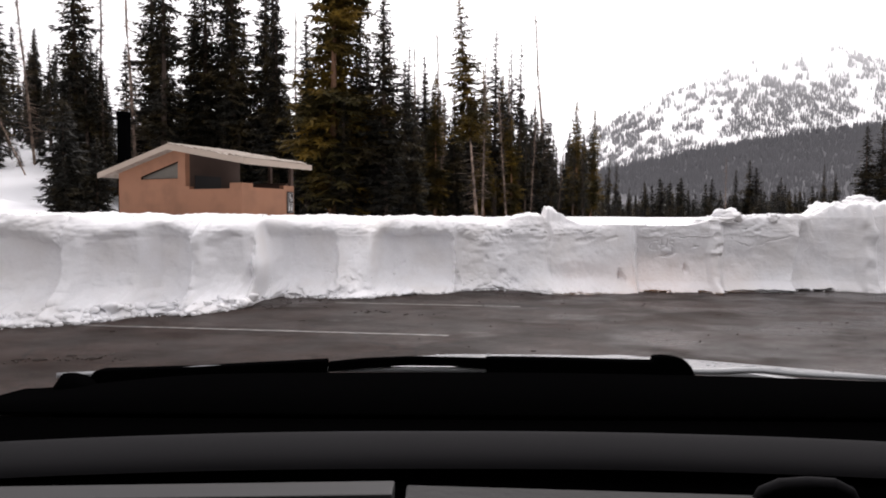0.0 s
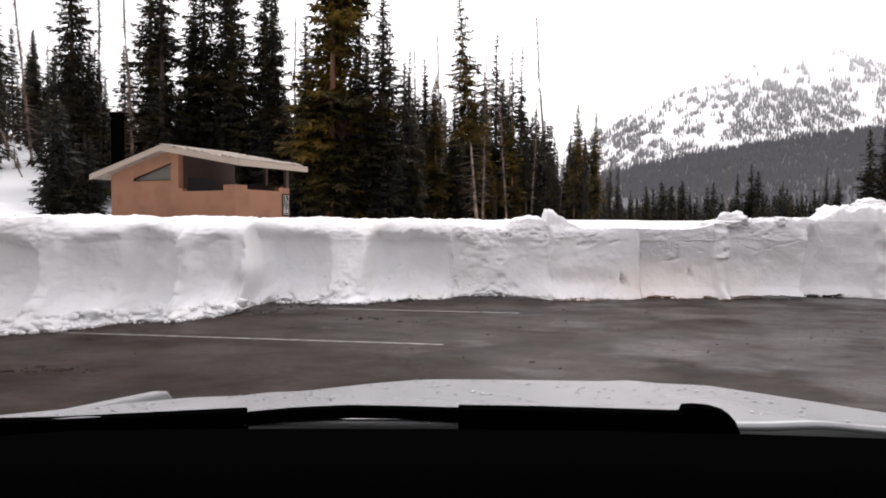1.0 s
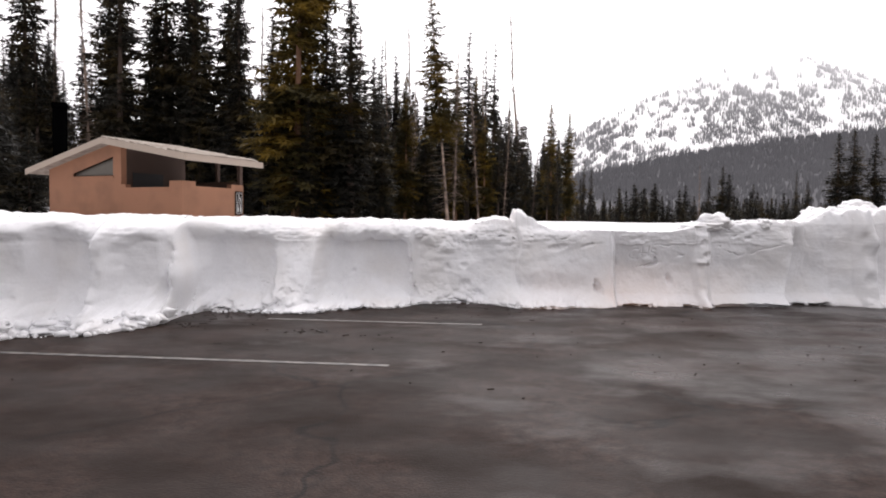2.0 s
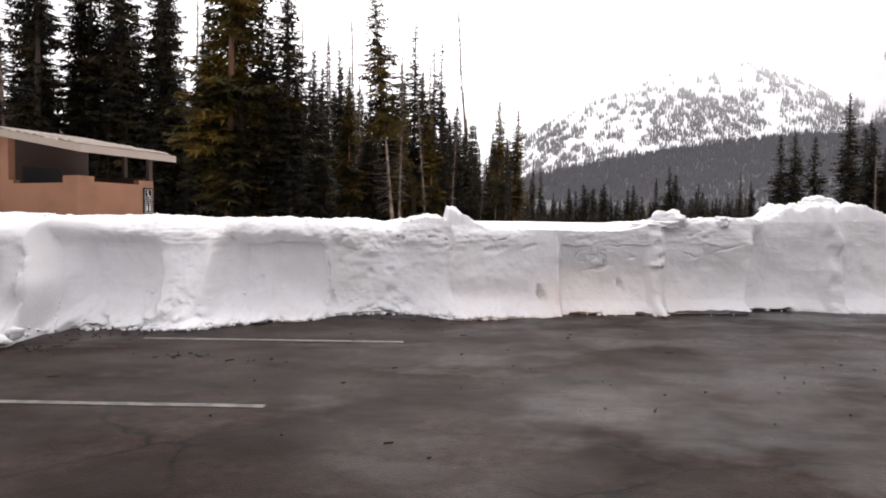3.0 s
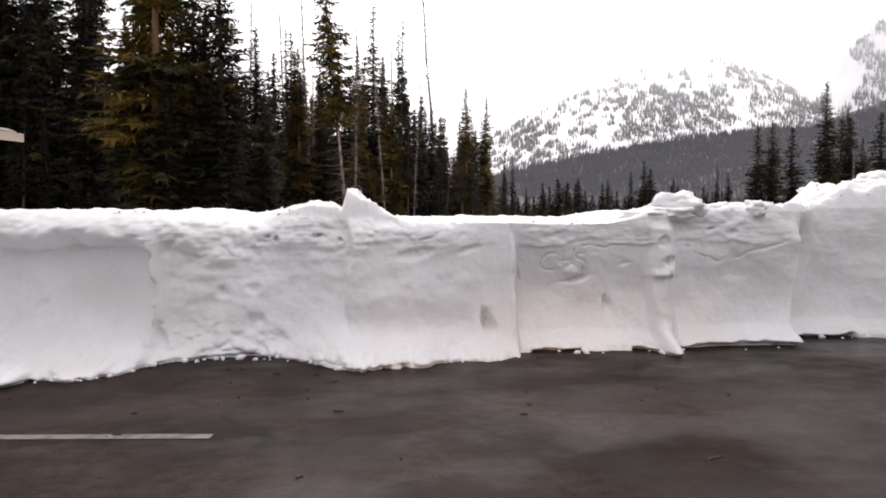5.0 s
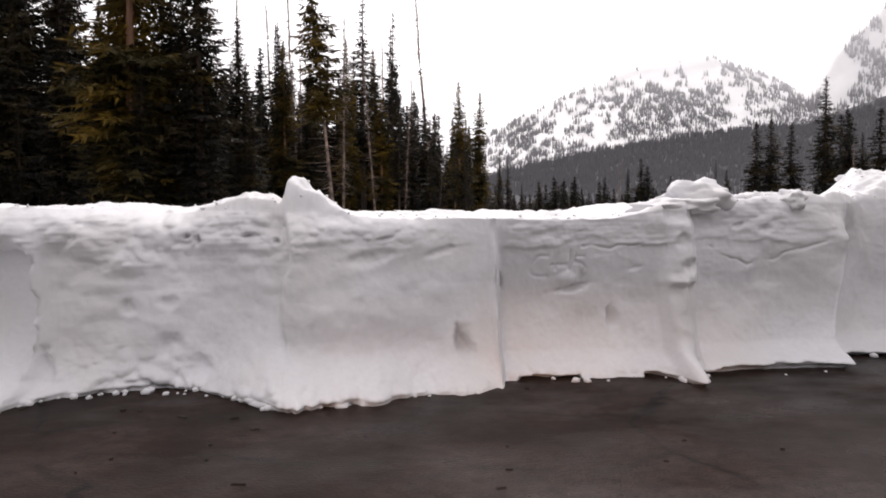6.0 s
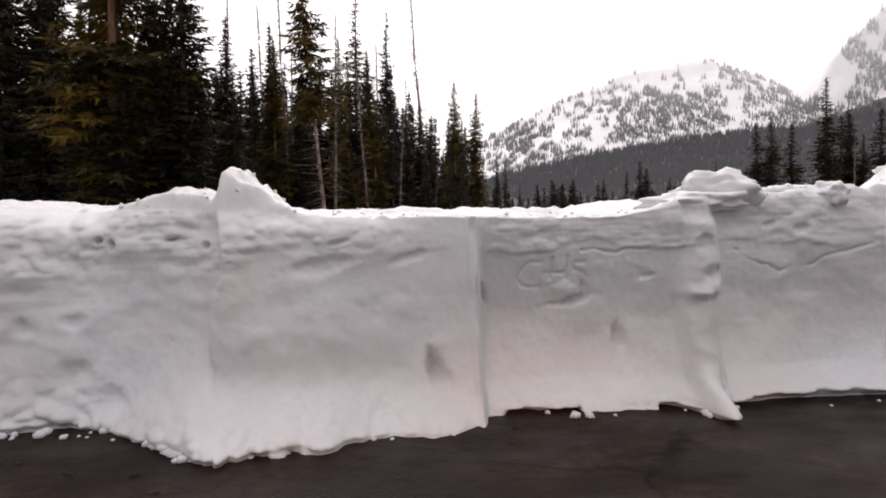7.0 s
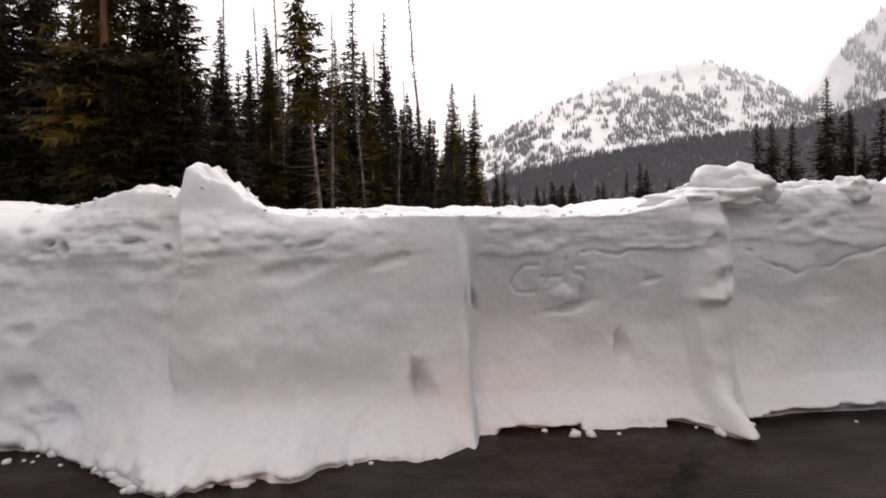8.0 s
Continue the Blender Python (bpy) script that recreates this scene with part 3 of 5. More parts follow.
    zb = H[None, :] + 0.04 * fbm(xb * 1.4, yb * 1.4, 4, 91) * step01(bt, 0, 0.5) + 0.012 * fbm(xb * 9, yb * 9, 3, 92) + 0.014 * chunks(xb * 13, yb * 9, 93) * step01(fbm(xb * 2, yb * 2, 2, 94), -0.3, 0.3)
    zb = zb + 0.02 * step01(bt, 0, 0.5) - 0.35 * step01(bt, 3.0, 5.0)
    rise = np.interp(xs, RIDGE_X, RIDGE_H, 0, 0)[None, :]
    deep = 0.28 + 1.6 * rise
    across = step01(bt, 0, 0.04 + 0.5 * rise) ** 0.6 * (1 - step01(bt, deep, deep * 2.2))
    zb = zb + rise * across * (0.88 + 0.2 * fbm(xb * 5, yb * 5, 3, 95) + 0.26 * chunks(xb * 4, yb * 4, 96) + 0.08 * chunks(xb * 11, yb * 11, 94))
    # the far end of the third block leans away along the bank
    X[: len(v)] += np.exp(-(((xf - 6.72) / 0.4) ** 4)) * (-0.12 + 0.3 * np.clip(zf / 0.9, 0, 1) ** 0.55)
    X[len(v):] += 0.18 * np.exp(-(((xb - 6.72) / 0.4) ** 4))
    Y = np.vstack([yf, yb])
    Z = np.vstack([zf, zb])
    Z[0] = -0.03
    ob = new("snow_bank", grid_mesh("snow_bank", X, Y, Z, SNOW))
    crumbs(xs, Y, Z, len(v))
    tagged(ob, "waist-high vertical cut bank of packed white snow beside the lot", "snow bank", kind="structure")


build_bank()


def rubble():
    """Loose crumbs of snow along the foot of the bank."""
    rng = random.Random(4)
    verts, faces = [], []
    spans = [(-6.5, -3.0, 260), (-2.7, -0.6, 260), (-0.6, 1.6, 45), (1.6, 3.5, 24), (3.5, 9.5, 26)]
    for a, b, count in spans:
        for _ in range(count):
            x = rng.uniform(a, b)
            reach = 0.3 if x < -0.8 else 0.14
            y = float(face_y(x)) - 0.02 - rng.random() ** 2 * reach
            for x0, w, out, hgt in SLUMPS:
                y -= 0.8 * out * math.exp(-(((x - x0) / w) ** 2))
            size = 0.012 + (0.06 if x < -0.8 else 0.035) * rng.random() ** 2.5
            bm = lump(rng, size)
            base = len(verts)
            verts += [(p.co.x + x, p.co.y + y, p.co.z + size * 0.35) for p in bm.verts]
            bm.verts.index_update()
            faces += [[base + q.index for q in f.verts] for f in bm.faces]
            bm.free()
    # rounded chunks pressed together along the foot
    for a, b, count in ((-7.5, -2.92, 420), (-2.6, -0.9, 34), (-0.9, 0.25, 12), (1.6, 2.6, 16), (3.25, 3.6, 4)):
        for _ in range(count):
            x = rng.uniform(a, b)
            size = (0.025 + 0.085 * rng.random() ** 2) * (1.0 if x < -0.9 else 0.65)
            y = float(face_y(x)) + 0.02 + 0.35 * size - rng.random() * (0.1 if x > -2.9 else 0.16)
            for x0, w, out, hgt in SLUMPS:
                y -= 0.8 * out * math.exp(-(((x - x0) / w) ** 2))
            bm = lump(rng, size, 0.6, 2)
            shift = rng.uniform(-40, 40)
            for p in bm.verts:
                p.co *= 1 + 0.55 * noise.noise(p.co / size * 2.4 + Vector((shift, 0, 0))) + 0.25 * noise.noise(p.co / size * 5 + Vector((0, shift, 0)))
            base, z = len(verts), size * rng.uniform(-0.1, 0.45)
            if x < -2.9:
                z += 0.16 * rng.random() ** 2
                y += 0.9 * z
            verts += [(p.co.x * 1.1 + x, p.co.y + y, p.co.z + z) for p in bm.verts]
            bm.verts.index_update()
            faces += [[base + q.index for q in f.verts] for f in bm.faces]
            bm.free()
    # broken edge where the cut steps back
    for _ in range(11):
        y, z = rng.uniform(10.6, 11.5), rng.random() ** 2 * 0.5
        x = -2.96 + 0.05 * (y - 10.45) + rng.uniform(-0.03, 0.02)
        size = (0.02 + 0.045 * rng.random() ** 2) * (1 - 0.5 * z)
        bm = lump(rng, size, 0.8, 2)
        base = len(verts)
        verts += [(p.co.x + x, p.co.y + y + 0.12 * z, p.co.z + z) for p in bm.verts]
        bm.verts.index_update()
        faces += [[base + q.index for q in f.verts] for f in bm.faces]
        bm.free()
    for _ in range(80):
        x = rng.gauss(-1.6, 0.25)
        z = rng.random() ** 2 * 0.42
        size = 0.012 + 0.035 * rng.random() ** 2
        y = float(face_y(x)) + 0.3 * (z / 1.36) ** 0.55 - 0.22 * math.exp(-((z / 0.45) ** 2)) * math.exp(-(((x + 1.55) / 0.7) ** 2))
        bm = lump(rng, size, 0.75)
        base = len(verts)
        verts += [(p.co.x + x, p.co.y + y, p.co.z + z) for p in bm.verts]
        bm.verts.index_update()
        faces += [[base + q.index for q in f.verts] for f in bm.faces]
        bm.free()
    ob = new("snow_rubble", mesh_of("snow_rubble", verts, faces, SNOW))
    tagged(ob, "loose crumbs of broken snow along the bank's foot", "snow rubble", kind="stuff")


rubble()


def clod(x, y, z, sx, sy, sz, seed):
    rng = random.Random(seed)
    bm = lump(rng, 1.0, 1.0, 4)
    for vert in bm.verts:
        vert.co *= 1 + 0.3 * noise.noise(vert.co * 1.7 + Vector((seed, 0, 0))) + 0.13 * noise.noise(vert.co * 4.5 + Vector((0, seed, 0)))
        vert.co = Vector((vert.co.x * sx, vert.co.y * sy, vert.co.z * sz))
    me = bpy.data.meshes.new("snow_clod")
    bm.to_mesh(me)
    bm.free()
    me.materials.append(SNOW)
    me.polygons.foreach_set("use_smooth", [True] * len(me.polygons))
    ob = new("snow_clod", me)
    ob.location = (x, y, z)
    return tagged(ob, "lump of packed snow thrown up on top of the bank", "snow clod", "snow clods on the bank")


clod(5.5, 13.1, 1.4, 0.34, 0.25, 0.15, 8)
clod(5.2, 12.95, 1.32, 0.3, 0.24, 0.09, 21)
clod(5.9, 13.1, 1.35, 0.16, 0.14, 0.09, 22)
clod(6.1, 13.1, 1.37, 0.16, 0.14, 0.09, 12)
clod(6.32, 13.02, 1.39, 0.13, 0.13, 0.1, 23)
clod(6.55, 13.25, 1.39, 0.17, 0.14, 0.09, 13)
clod(8.0, 13.9, 1.55, 0.42, 0.25, 0.13, 24)
clod(8.45, 13.8, 1.74, 0.28, 0.22, 0.11, 15)
clod(8.95, 13.75, 1.62, 0.26, 0.2, 0.1, 25)


def litter():
    """Bark and twigs melted out on the asphalt."""
    rng = random.Random(9)
    verts, faces = [], []
    spots = [(-2.3, 11.0, 0.3, 26), (-2.5, 10.2, 0.3, 22), (-3.4, 6.4, 0.22, 26), (-3.9, 6.3, 0.12, 14), (-1.0, 9.7, 0.16, 12), (-0.2, 9.5, 0.2, 6), (0.5, 8.6, 2.5, 22), (5, 8.5, 2.5, 30), (2, 11.5, 2.5, 30)]
    for cx, cy, r, count in spots:
        for _ in range(count):
            x, y = rng.gauss(cx, r), rng.gauss(cy, r * 0.5)
            ang, length, w = rng.gauss(0.2, 0.5), 0.012 + 0.13 * rng.random() ** 4, rng.uniform(0.003, 0.014)
            c, s = math.cos(ang), math.sin(ang)
            base = len(verts)
            for z, k in ((0.001, 1.0), (0.009, 0.5)):
                for a, b in ((-1, -1), (1, -0.7), (1, 0.8), (-1, 1)):
                    lx, ly = a * length / 2 * (0.6 + 0.4 * k), b * w * k
                    verts.append((x + lx * c - ly * s, y + lx * s + ly * c, z))
            faces += [[base + q for q in f] for f in ((4, 5, 6, 7), (0, 1, 5, 4), (1, 2, 6, 5), (2, 3, 7, 6), (3, 0, 4, 7))]
    ob = new("bark_litter", mesh_of("bark_litter", verts, faces, TWIG, False))
    tagged(ob, "dark bark bits and twigs scattered on the asphalt", "litter", kind="stuff")


litter()

# ---- the restroom building ----
# local axes: x along the ridge (away), y across the gable, origin under the near eave corner
ROOF_LONG, ROOF_WIDE, PEAK_AT = 2.65, 5.7, 2.8
EAVE, LEFT_EAVE, PEAK = 2.72, 2.48, 3.20
W0, W1, N0, N1 = 0.28, 2.35, 0.38, 5.2


def roof_under(n):
    return EAVE + (PEAK - EAVE) * n / PEAK_AT if n < PEAK_AT else PEAK - (PEAK - LEFT_EAVE) * (n - PEAK_AT) / (ROOF_WIDE - PEAK_AT)


def restroom():
    b = thing("restroom_building", pose(-5.06, 17.33, 0, 0, 0, math.degrees(1.09)), "tan concrete restroom with a low gabled roof, snowed in", "building")
    room = 2.45
    # gable wall of the closed room, with a slanted window cut through it
    wa, wb, wz = 2.74, 4.25, 2.4
    t = 0.16
    part("wall", slab([(W0, room, 0), (W0, N1, 0), (W0, N1, wz), (W0, room, wz)], (t, 0, 0)), STUCCO, b)
    part("wall", slab([(W0, wb, wz), (W0, N1, wz), (W0, N1, roof_under(N1)), (W0, wb, roof_under(wb))], (t, 0, 0)), STUCCO, b)
    part("wall", slab([(W0, room, wz), (W0, wa, wz), (W0, wa, roof_under(wa)), (W0, room, roof_under(room))], (t, 0, 0)), STUCCO, b)
    part("wall", slab([(W0, wa, wz + 0.48), (W0, wb, wz + 0.08), (W0, wb, roof_under(wb)), (W0, PEAK_AT, PEAK), (W0, wa, roof_under(wa))], (t, 0, 0)), STUCCO, b)
    win = part("window", slab([(W0 + 0.09, wa, wz), (W0 + 0.09, wb, wz), (W0 + 0.09, wb, wz + 0.08), (W0 + 0.09, wa, wz + 0.48)], (0.02, 0, 0)), PANE, b, "slanted translucent window pane")
    part("window_sill", slab([(W0 - 0.02, wa - 0.03, wz - 0.035), (W0 - 0.02, wb + 0.03, wz - 0.035), (W0 - 0.02, wb + 0.03, wz), (W0 - 0.02, wa - 0.03, wz)], (0.12, 0, 0)), STUCCO, win)
    rim = [(wa, wz), (wb, wz), (wb, wz + 0.08), (wa, wz + 0.48)]
    for (n0, z0), (n1, z1) in zip(rim, rim[1:] + rim[:1]):
        part("window_frame", tube([(W0 + 0.05, n0, z0), (W0 + 0.05, n1, z1)], [0.022, 0.022], 6), SIGN_BROWN, win, "thin dark frame")
    # closed room: far and side walls, door in the side wall to the porch
    part("wall", box(W0 + t, W1, N1 - t, N1, 0, roof_under(N1)), STUCCO, b)
    part("wall", slab([(W1, room, 0), (W1, N1, 0), (W1, N1, roof_under(N1)), (W1, PEAK_AT, PEAK), (W1, room, roof_under(room))], (-t, 0, 0)), INNER_SHADE, b)
    part("inner_wall", box(W0 + t, W1 - t, room, room + t, 0, roof_under(room)), INNER_SHADE, b, "inner wall of the porch, its shade in the colour")
    # no opening is cut: a flat black panel paints the doorway's inner shade
    part("door", box(W0 + 0.34, W0 + 1.3, room - 0.012, room + 0.02, 0.3, 2.5), DARK, b, "doorway as a black panel, its inner shade painted")
    # stepped screen wall round the porch
    steps = [(room, 2.3, 2.18), (2.3, 0.8, 2.1), (0.8, N0, 2.25)]
    for a, c, z in steps:
        part("screen_wall", box(W0, W0 + t, c, a, 0, z), STUCCO, b)
    side = [(W0 + t, 0.7, 2.25), (0.7, 1.92, 2.14), (1.92, W1, 2.24)]
    for a, c, z in side:
        part("screen_wall", box(a, c, N0, N0 + t, 0, z), STUCCO, b)
    part("inner_wall", box(W1 - t, W1, N0 + t, room, 0, 2.32), INNER_SHADE, b, "back wall of the porch, its shade in the colour")
    part("post", box(W1 - 0.12, W1 - 0.03, 1.15, 1.24, 2.32, roof_under(1.2)), INNER_SHADE, b)
    part("post", box(W1 - 0.1, W1, N0 + 0.02, N0 + 0.12, 2.2, roof_under(N0)), INNER_SHADE, b)
    # roof: two thick slopes with pale edges
    th = 0.12
    low = [(0, 0, EAVE), (ROOF_LONG, 0, EAVE), (ROOF_LONG, PEAK_AT, PEAK), (0, PEAK_AT, PEAK)]
    part("roof", slab(low, (0, 0, th), 0.012), SHAKE, b, "pale weathered roof slope")
    low = [(0, PEAK_AT, PEAK), (ROOF_LONG, PEAK_AT, PEAK), (ROOF_LONG, ROOF_WIDE, LEFT_EAVE), (0, ROOF_WIDE, LEFT_EAVE)]
    part("roof", slab(low, (0, 0, th), 0.012), SHAKE, b, "pale weathered roof slope")
    # low wavy courses give the roof its uneven back edge
    rng = random.Random(2)
    for k in range(11):
        n = 0.12 + k * 0.25
        z = EAVE + (PEAK - EAVE) * n / PEAK_AT + th
        part("roof_course", slab([(0.02, n, z - 0.01), (ROOF_LONG - 0.02, n, z - 0.01), (ROOF_LONG - 0.02, n + 0.22, z + 0.06), (0.02, n + 0.22, z + 0.06)], (0, 0, 0.015 + 0.03 * rng.random())), SHAKE, b)
    fas = [((-0.035, -0.03, EAVE - 0.02), (-0.035, PEAK_AT, PEAK - 0.02)), ((-0.035, PEAK_AT, PEAK - 0.02), (-0.035, ROOF_WIDE + 0.03, LEFT_EAVE - 0.02))]
    for p, q in fas:
        p, q = Vector(p), Vector(q)
        up = Vector((0, 0, th + 0.03))
        part("fascia", slab([p, q, q + up, p + up], (0.033, 0, 0)), FASCIA, b, "pale fascia board")
    part("fascia", box(0, ROOF_LONG, -0.035, -0.002, EAVE - 0.02, EAVE + th + 0.01), FASCIA, b, "pale fascia board")
    return b


restroom()
vent = thing("vent_pipe", pose(-10.5, 22.4, 0), "black vent pipe standing behind the restroom roof", "vent pipe")
part("pipe", tube([(0, 0, 0), (0, 0, 4.6)], [0.2, 0.2], 16), BLACK_PLASTIC, vent, smooth=True)
part("cap", tube([(0, 0, 4.6), (0, 0, 4.75)], [0.22, 0.22], 16), BLACK_PLASTIC, vent, smooth=True)


def restroom_sign():
    s = thing("restroom_sign", pose(-5.06, 17.33, 0, 0, 0, math.degrees(1.09)) @ pose(2.17, N0 - 0.004, 1.45), "dark sign with white wheelchair and restroom symbols on the wall", "sign")
    part("board", box(-0.13, 0.13, -0.025, 0.0, 0, 0.62, 0.004), SIGN_BROWN, s)

    def bar(x0, z0, x1, z1, w):
        d = Vector((x1 - x0, 0, z1 - z0)).normalized() * w / 2
        side = Vector((-d.z, 0, d.x))
        p, q = Vector((x0, -0.029, z0)) - d, Vector((x1, -0.029, z1)) + d
        part("symbol", slab([p - side, q - side, q + side, p + side], (0, 0.003, 0)), SIGN_WHITE, s)

    for z0, z1 in ((0.33, 0.58), (0.05, 0.29)):
        for line in ((-0.1, z0, 0.1, z0), (-0.1, z1, 0.1, z1), (-0.1, z0, -0.1, z1), (0.1, z0, 0.1, z1)):
            bar(*line, 0.008)
    ring = [(0.005 + 0.045 * math.cos(a), 0.41 + 0.045 * math.sin(a)) for a in [k * 0.5 - 3.6 for k in range(10)]]
    for a, c in zip(ring, ring[1:]):
        bar(*a, *c, 0.011)
    bar(-0.02, 0.53, -0.015, 0.54, 0.026)
    bar(-0.015, 0.51, -0.005, 0.44, 0.02)
    bar(-0.005, 0.44, 0.04, 0.435, 0.016)
    bar(0.04, 0.435, 0.06, 0.375, 0.016)
    for x in (-0.045, 0.045):
        bar(x, 0.1, x, 0.19, 0.034)
        bar(x, 0.235, x, 0.245, 0.028)
    return s


restroom_sign()

# ---- conifers ----
def blades(tips, length, width, rng):
    """Flat needle sprays: triangles from (root, direction, size)."""
    verts, faces = [], []
    for root, d, k in tips:
        side = d.cross(Vector((rng.gauss(0, 0.5), rng.gauss(0, 0.5), 1.0)))
        if side.length < 1e-4:
            continue
        side = side.normalized() * width * k * 0.5
        a = root - d * length * k * 0.1
        b = root + d * length * k
        n = len(verts)
        verts += [(a + side)[:], b[:], (a - side)[:]]
        faces.append((n, n + 1, n + 2))
    return verts, faces


def conifer_meshes(seed, tall, reach, bare, gaps, fullness, trunk_r, coarse=1.0, gap=None):
    rng = random.Random(seed)
    bend = rng.uniform(-0.15, 0.15)
    spine = [(bend * math.sin(k / 9 * 2.5) * 0.6, 0.2 * bend * k / 9, tall * k / 9) for k in range(10)]
    radii = [trunk_r * (1 - 0.93 * k / 9) for k in range(10)]
    radii[0] *= 1.25
    trunk = tube(spine, radii, 7)

    def axis_at(z):
        k = min(8.999, max(0, z / tall * 9))
        i = int(k)
        return Vector(spine[i]).lerp(Vector(spine[i + 1]), k - i)

    # dead twigs on the bare lower stem
    for _ in range(int(bare * tall * (24 if coarse == 1.0 else 7))):
        z = rng.uniform(0.06, max(0.1, bare + 0.12)) * tall
        a = rng.uniform(0, 6.283)
        out = Vector((math.cos(a), math.sin(a), rng.uniform(-0.45, 0.15)))
        root = axis_at(z)
        length = rng.uniform(0.2, 1.0) ** 1.4 * reach * 0.95
        n = out.cross(Vector((0, 0, 1))).normalized() * 0.02
        q = [trunk.verts.new(root + n), trunk.verts.new(root - n), trunk.verts.new(root + out * length), trunk.verts.new(root + Vector((0, 0, 0.02)))]
        trunk.faces.new((q[0], q[1], q[2]))
        trunk.faces.new((q[1], q[3], q[2]))
    tips = []
    z = bare * tall
    while z < tall * 0.985:
        f = (z - bare * tall) / (tall * (1 - bare))
        ring = reach * ((1 - f) ** 0.95) * (0.55 + 0.45 * min(1, f / 0.18)) + 0.08
        count = max(3, int((4 + 4 * (1 - f)) * fullness + rng.random()))
        turn = rng.uniform(0, 6.283)
        for k in range(count):
            a = turn + 6.283 * k / count + rng.gauss(0, 0.25)
            patch = noise.noise(Vector((math.cos(a) * 1.3 + seed * 3.1, math.sin(a) * 1.3, z * 0.5)))
            if gap and gap[0] < z / tall < gap[1] and math.cos(a - gap[2]) > 0.42:
                continue
            if patch < gaps - 0.32:
                continue
            length = ring * rng.uniform(0.45, 1.18) * (0.9 + 0.6 * patch)
            if length < 0.08:
                continue
            out = Vector((math.cos(a), math.sin(a), 0))
            side = Vector((-out.y, out.x, 0))
            root = axis_at(z + rng.uniform(-0.1, 0.1))
            sag = (0.30 * (1 - f) + 0.05) * rng.uniform(0.75, 1.25)
            m = max(2, int(length / (0.13 * coarse)))
            for s in range(m + 1):
                u = (s + rng.random() * 0.7) / (m + 0.7)
                p = root + out * length * u + Vector((0, 0, length * (0.16 * f + 0.28 * u * u * 0.9 - sag * u * 1.9)))
                # side twigs, longest at mid bough, each with a few sprays
                slight = min(1.0, 0.4 + 0.9 * length / (0.8 + 0.2 * coarse))
                twig = (0.06 * slight + min(0.62, 0.5 * length) * (1 - abs(u - 0.35) * 1.25)) * rng.uniform(0.6, 1.15)
                sprays = max(1, round(twig / (0.16 * coarse)))
                for sgn in (-1, 1):
                    d = (out * rng.uniform(0.45, 0.9) + side * sgn * rng.uniform(0.6, 1.0) + Vector((0, 0, rng.uniform(-0.5, 0.02)))).normalized()
                    for j in range(sprays):
                        e = (d + Vector((rng.gauss(0, 0.35), rng.gauss(0, 0.35), rng.gauss(-0.12, 0.25)))).normalized()
                        tips.append((p + d * twig * (j + 0.2 * rng.random()) / sprays, e, slight * rng.uniform(0.7, 1.25)))
                if rng.random() < 0.6:
                    d = (out * 0.35 + Vector((rng.gauss(0, 0.35), rng.gauss(0, 0.35), -1))).normalized()
                    tips.append((p, d, slight * rng.uniform(0.6, 1.1)))
            tips.append((root + out * length + Vector((0, 0, length * (0.16 * f + 0.25 - sag * 1.9))), out, slight))
        z += (0.19 + 0.15 * rng.random()) * (0.75 + 0.5 * (1 - f)) / max(0.6, fullness ** 0.5) * (0.5 + 0.5 * coarse)
    for k in range(8):
        tips.append((axis_at(tall * (0.93 + 0.009 * k)), Vector((rng.gauss(0, 0.3), rng.gauss(0, 0.3), 1)).normalized(), 0.8 / coarse))
    verts, faces = blades(tips, 0.27 * (0.35 + 0.65 * coarse), 0.115 * coarse, rng)
    return trunk, verts, faces


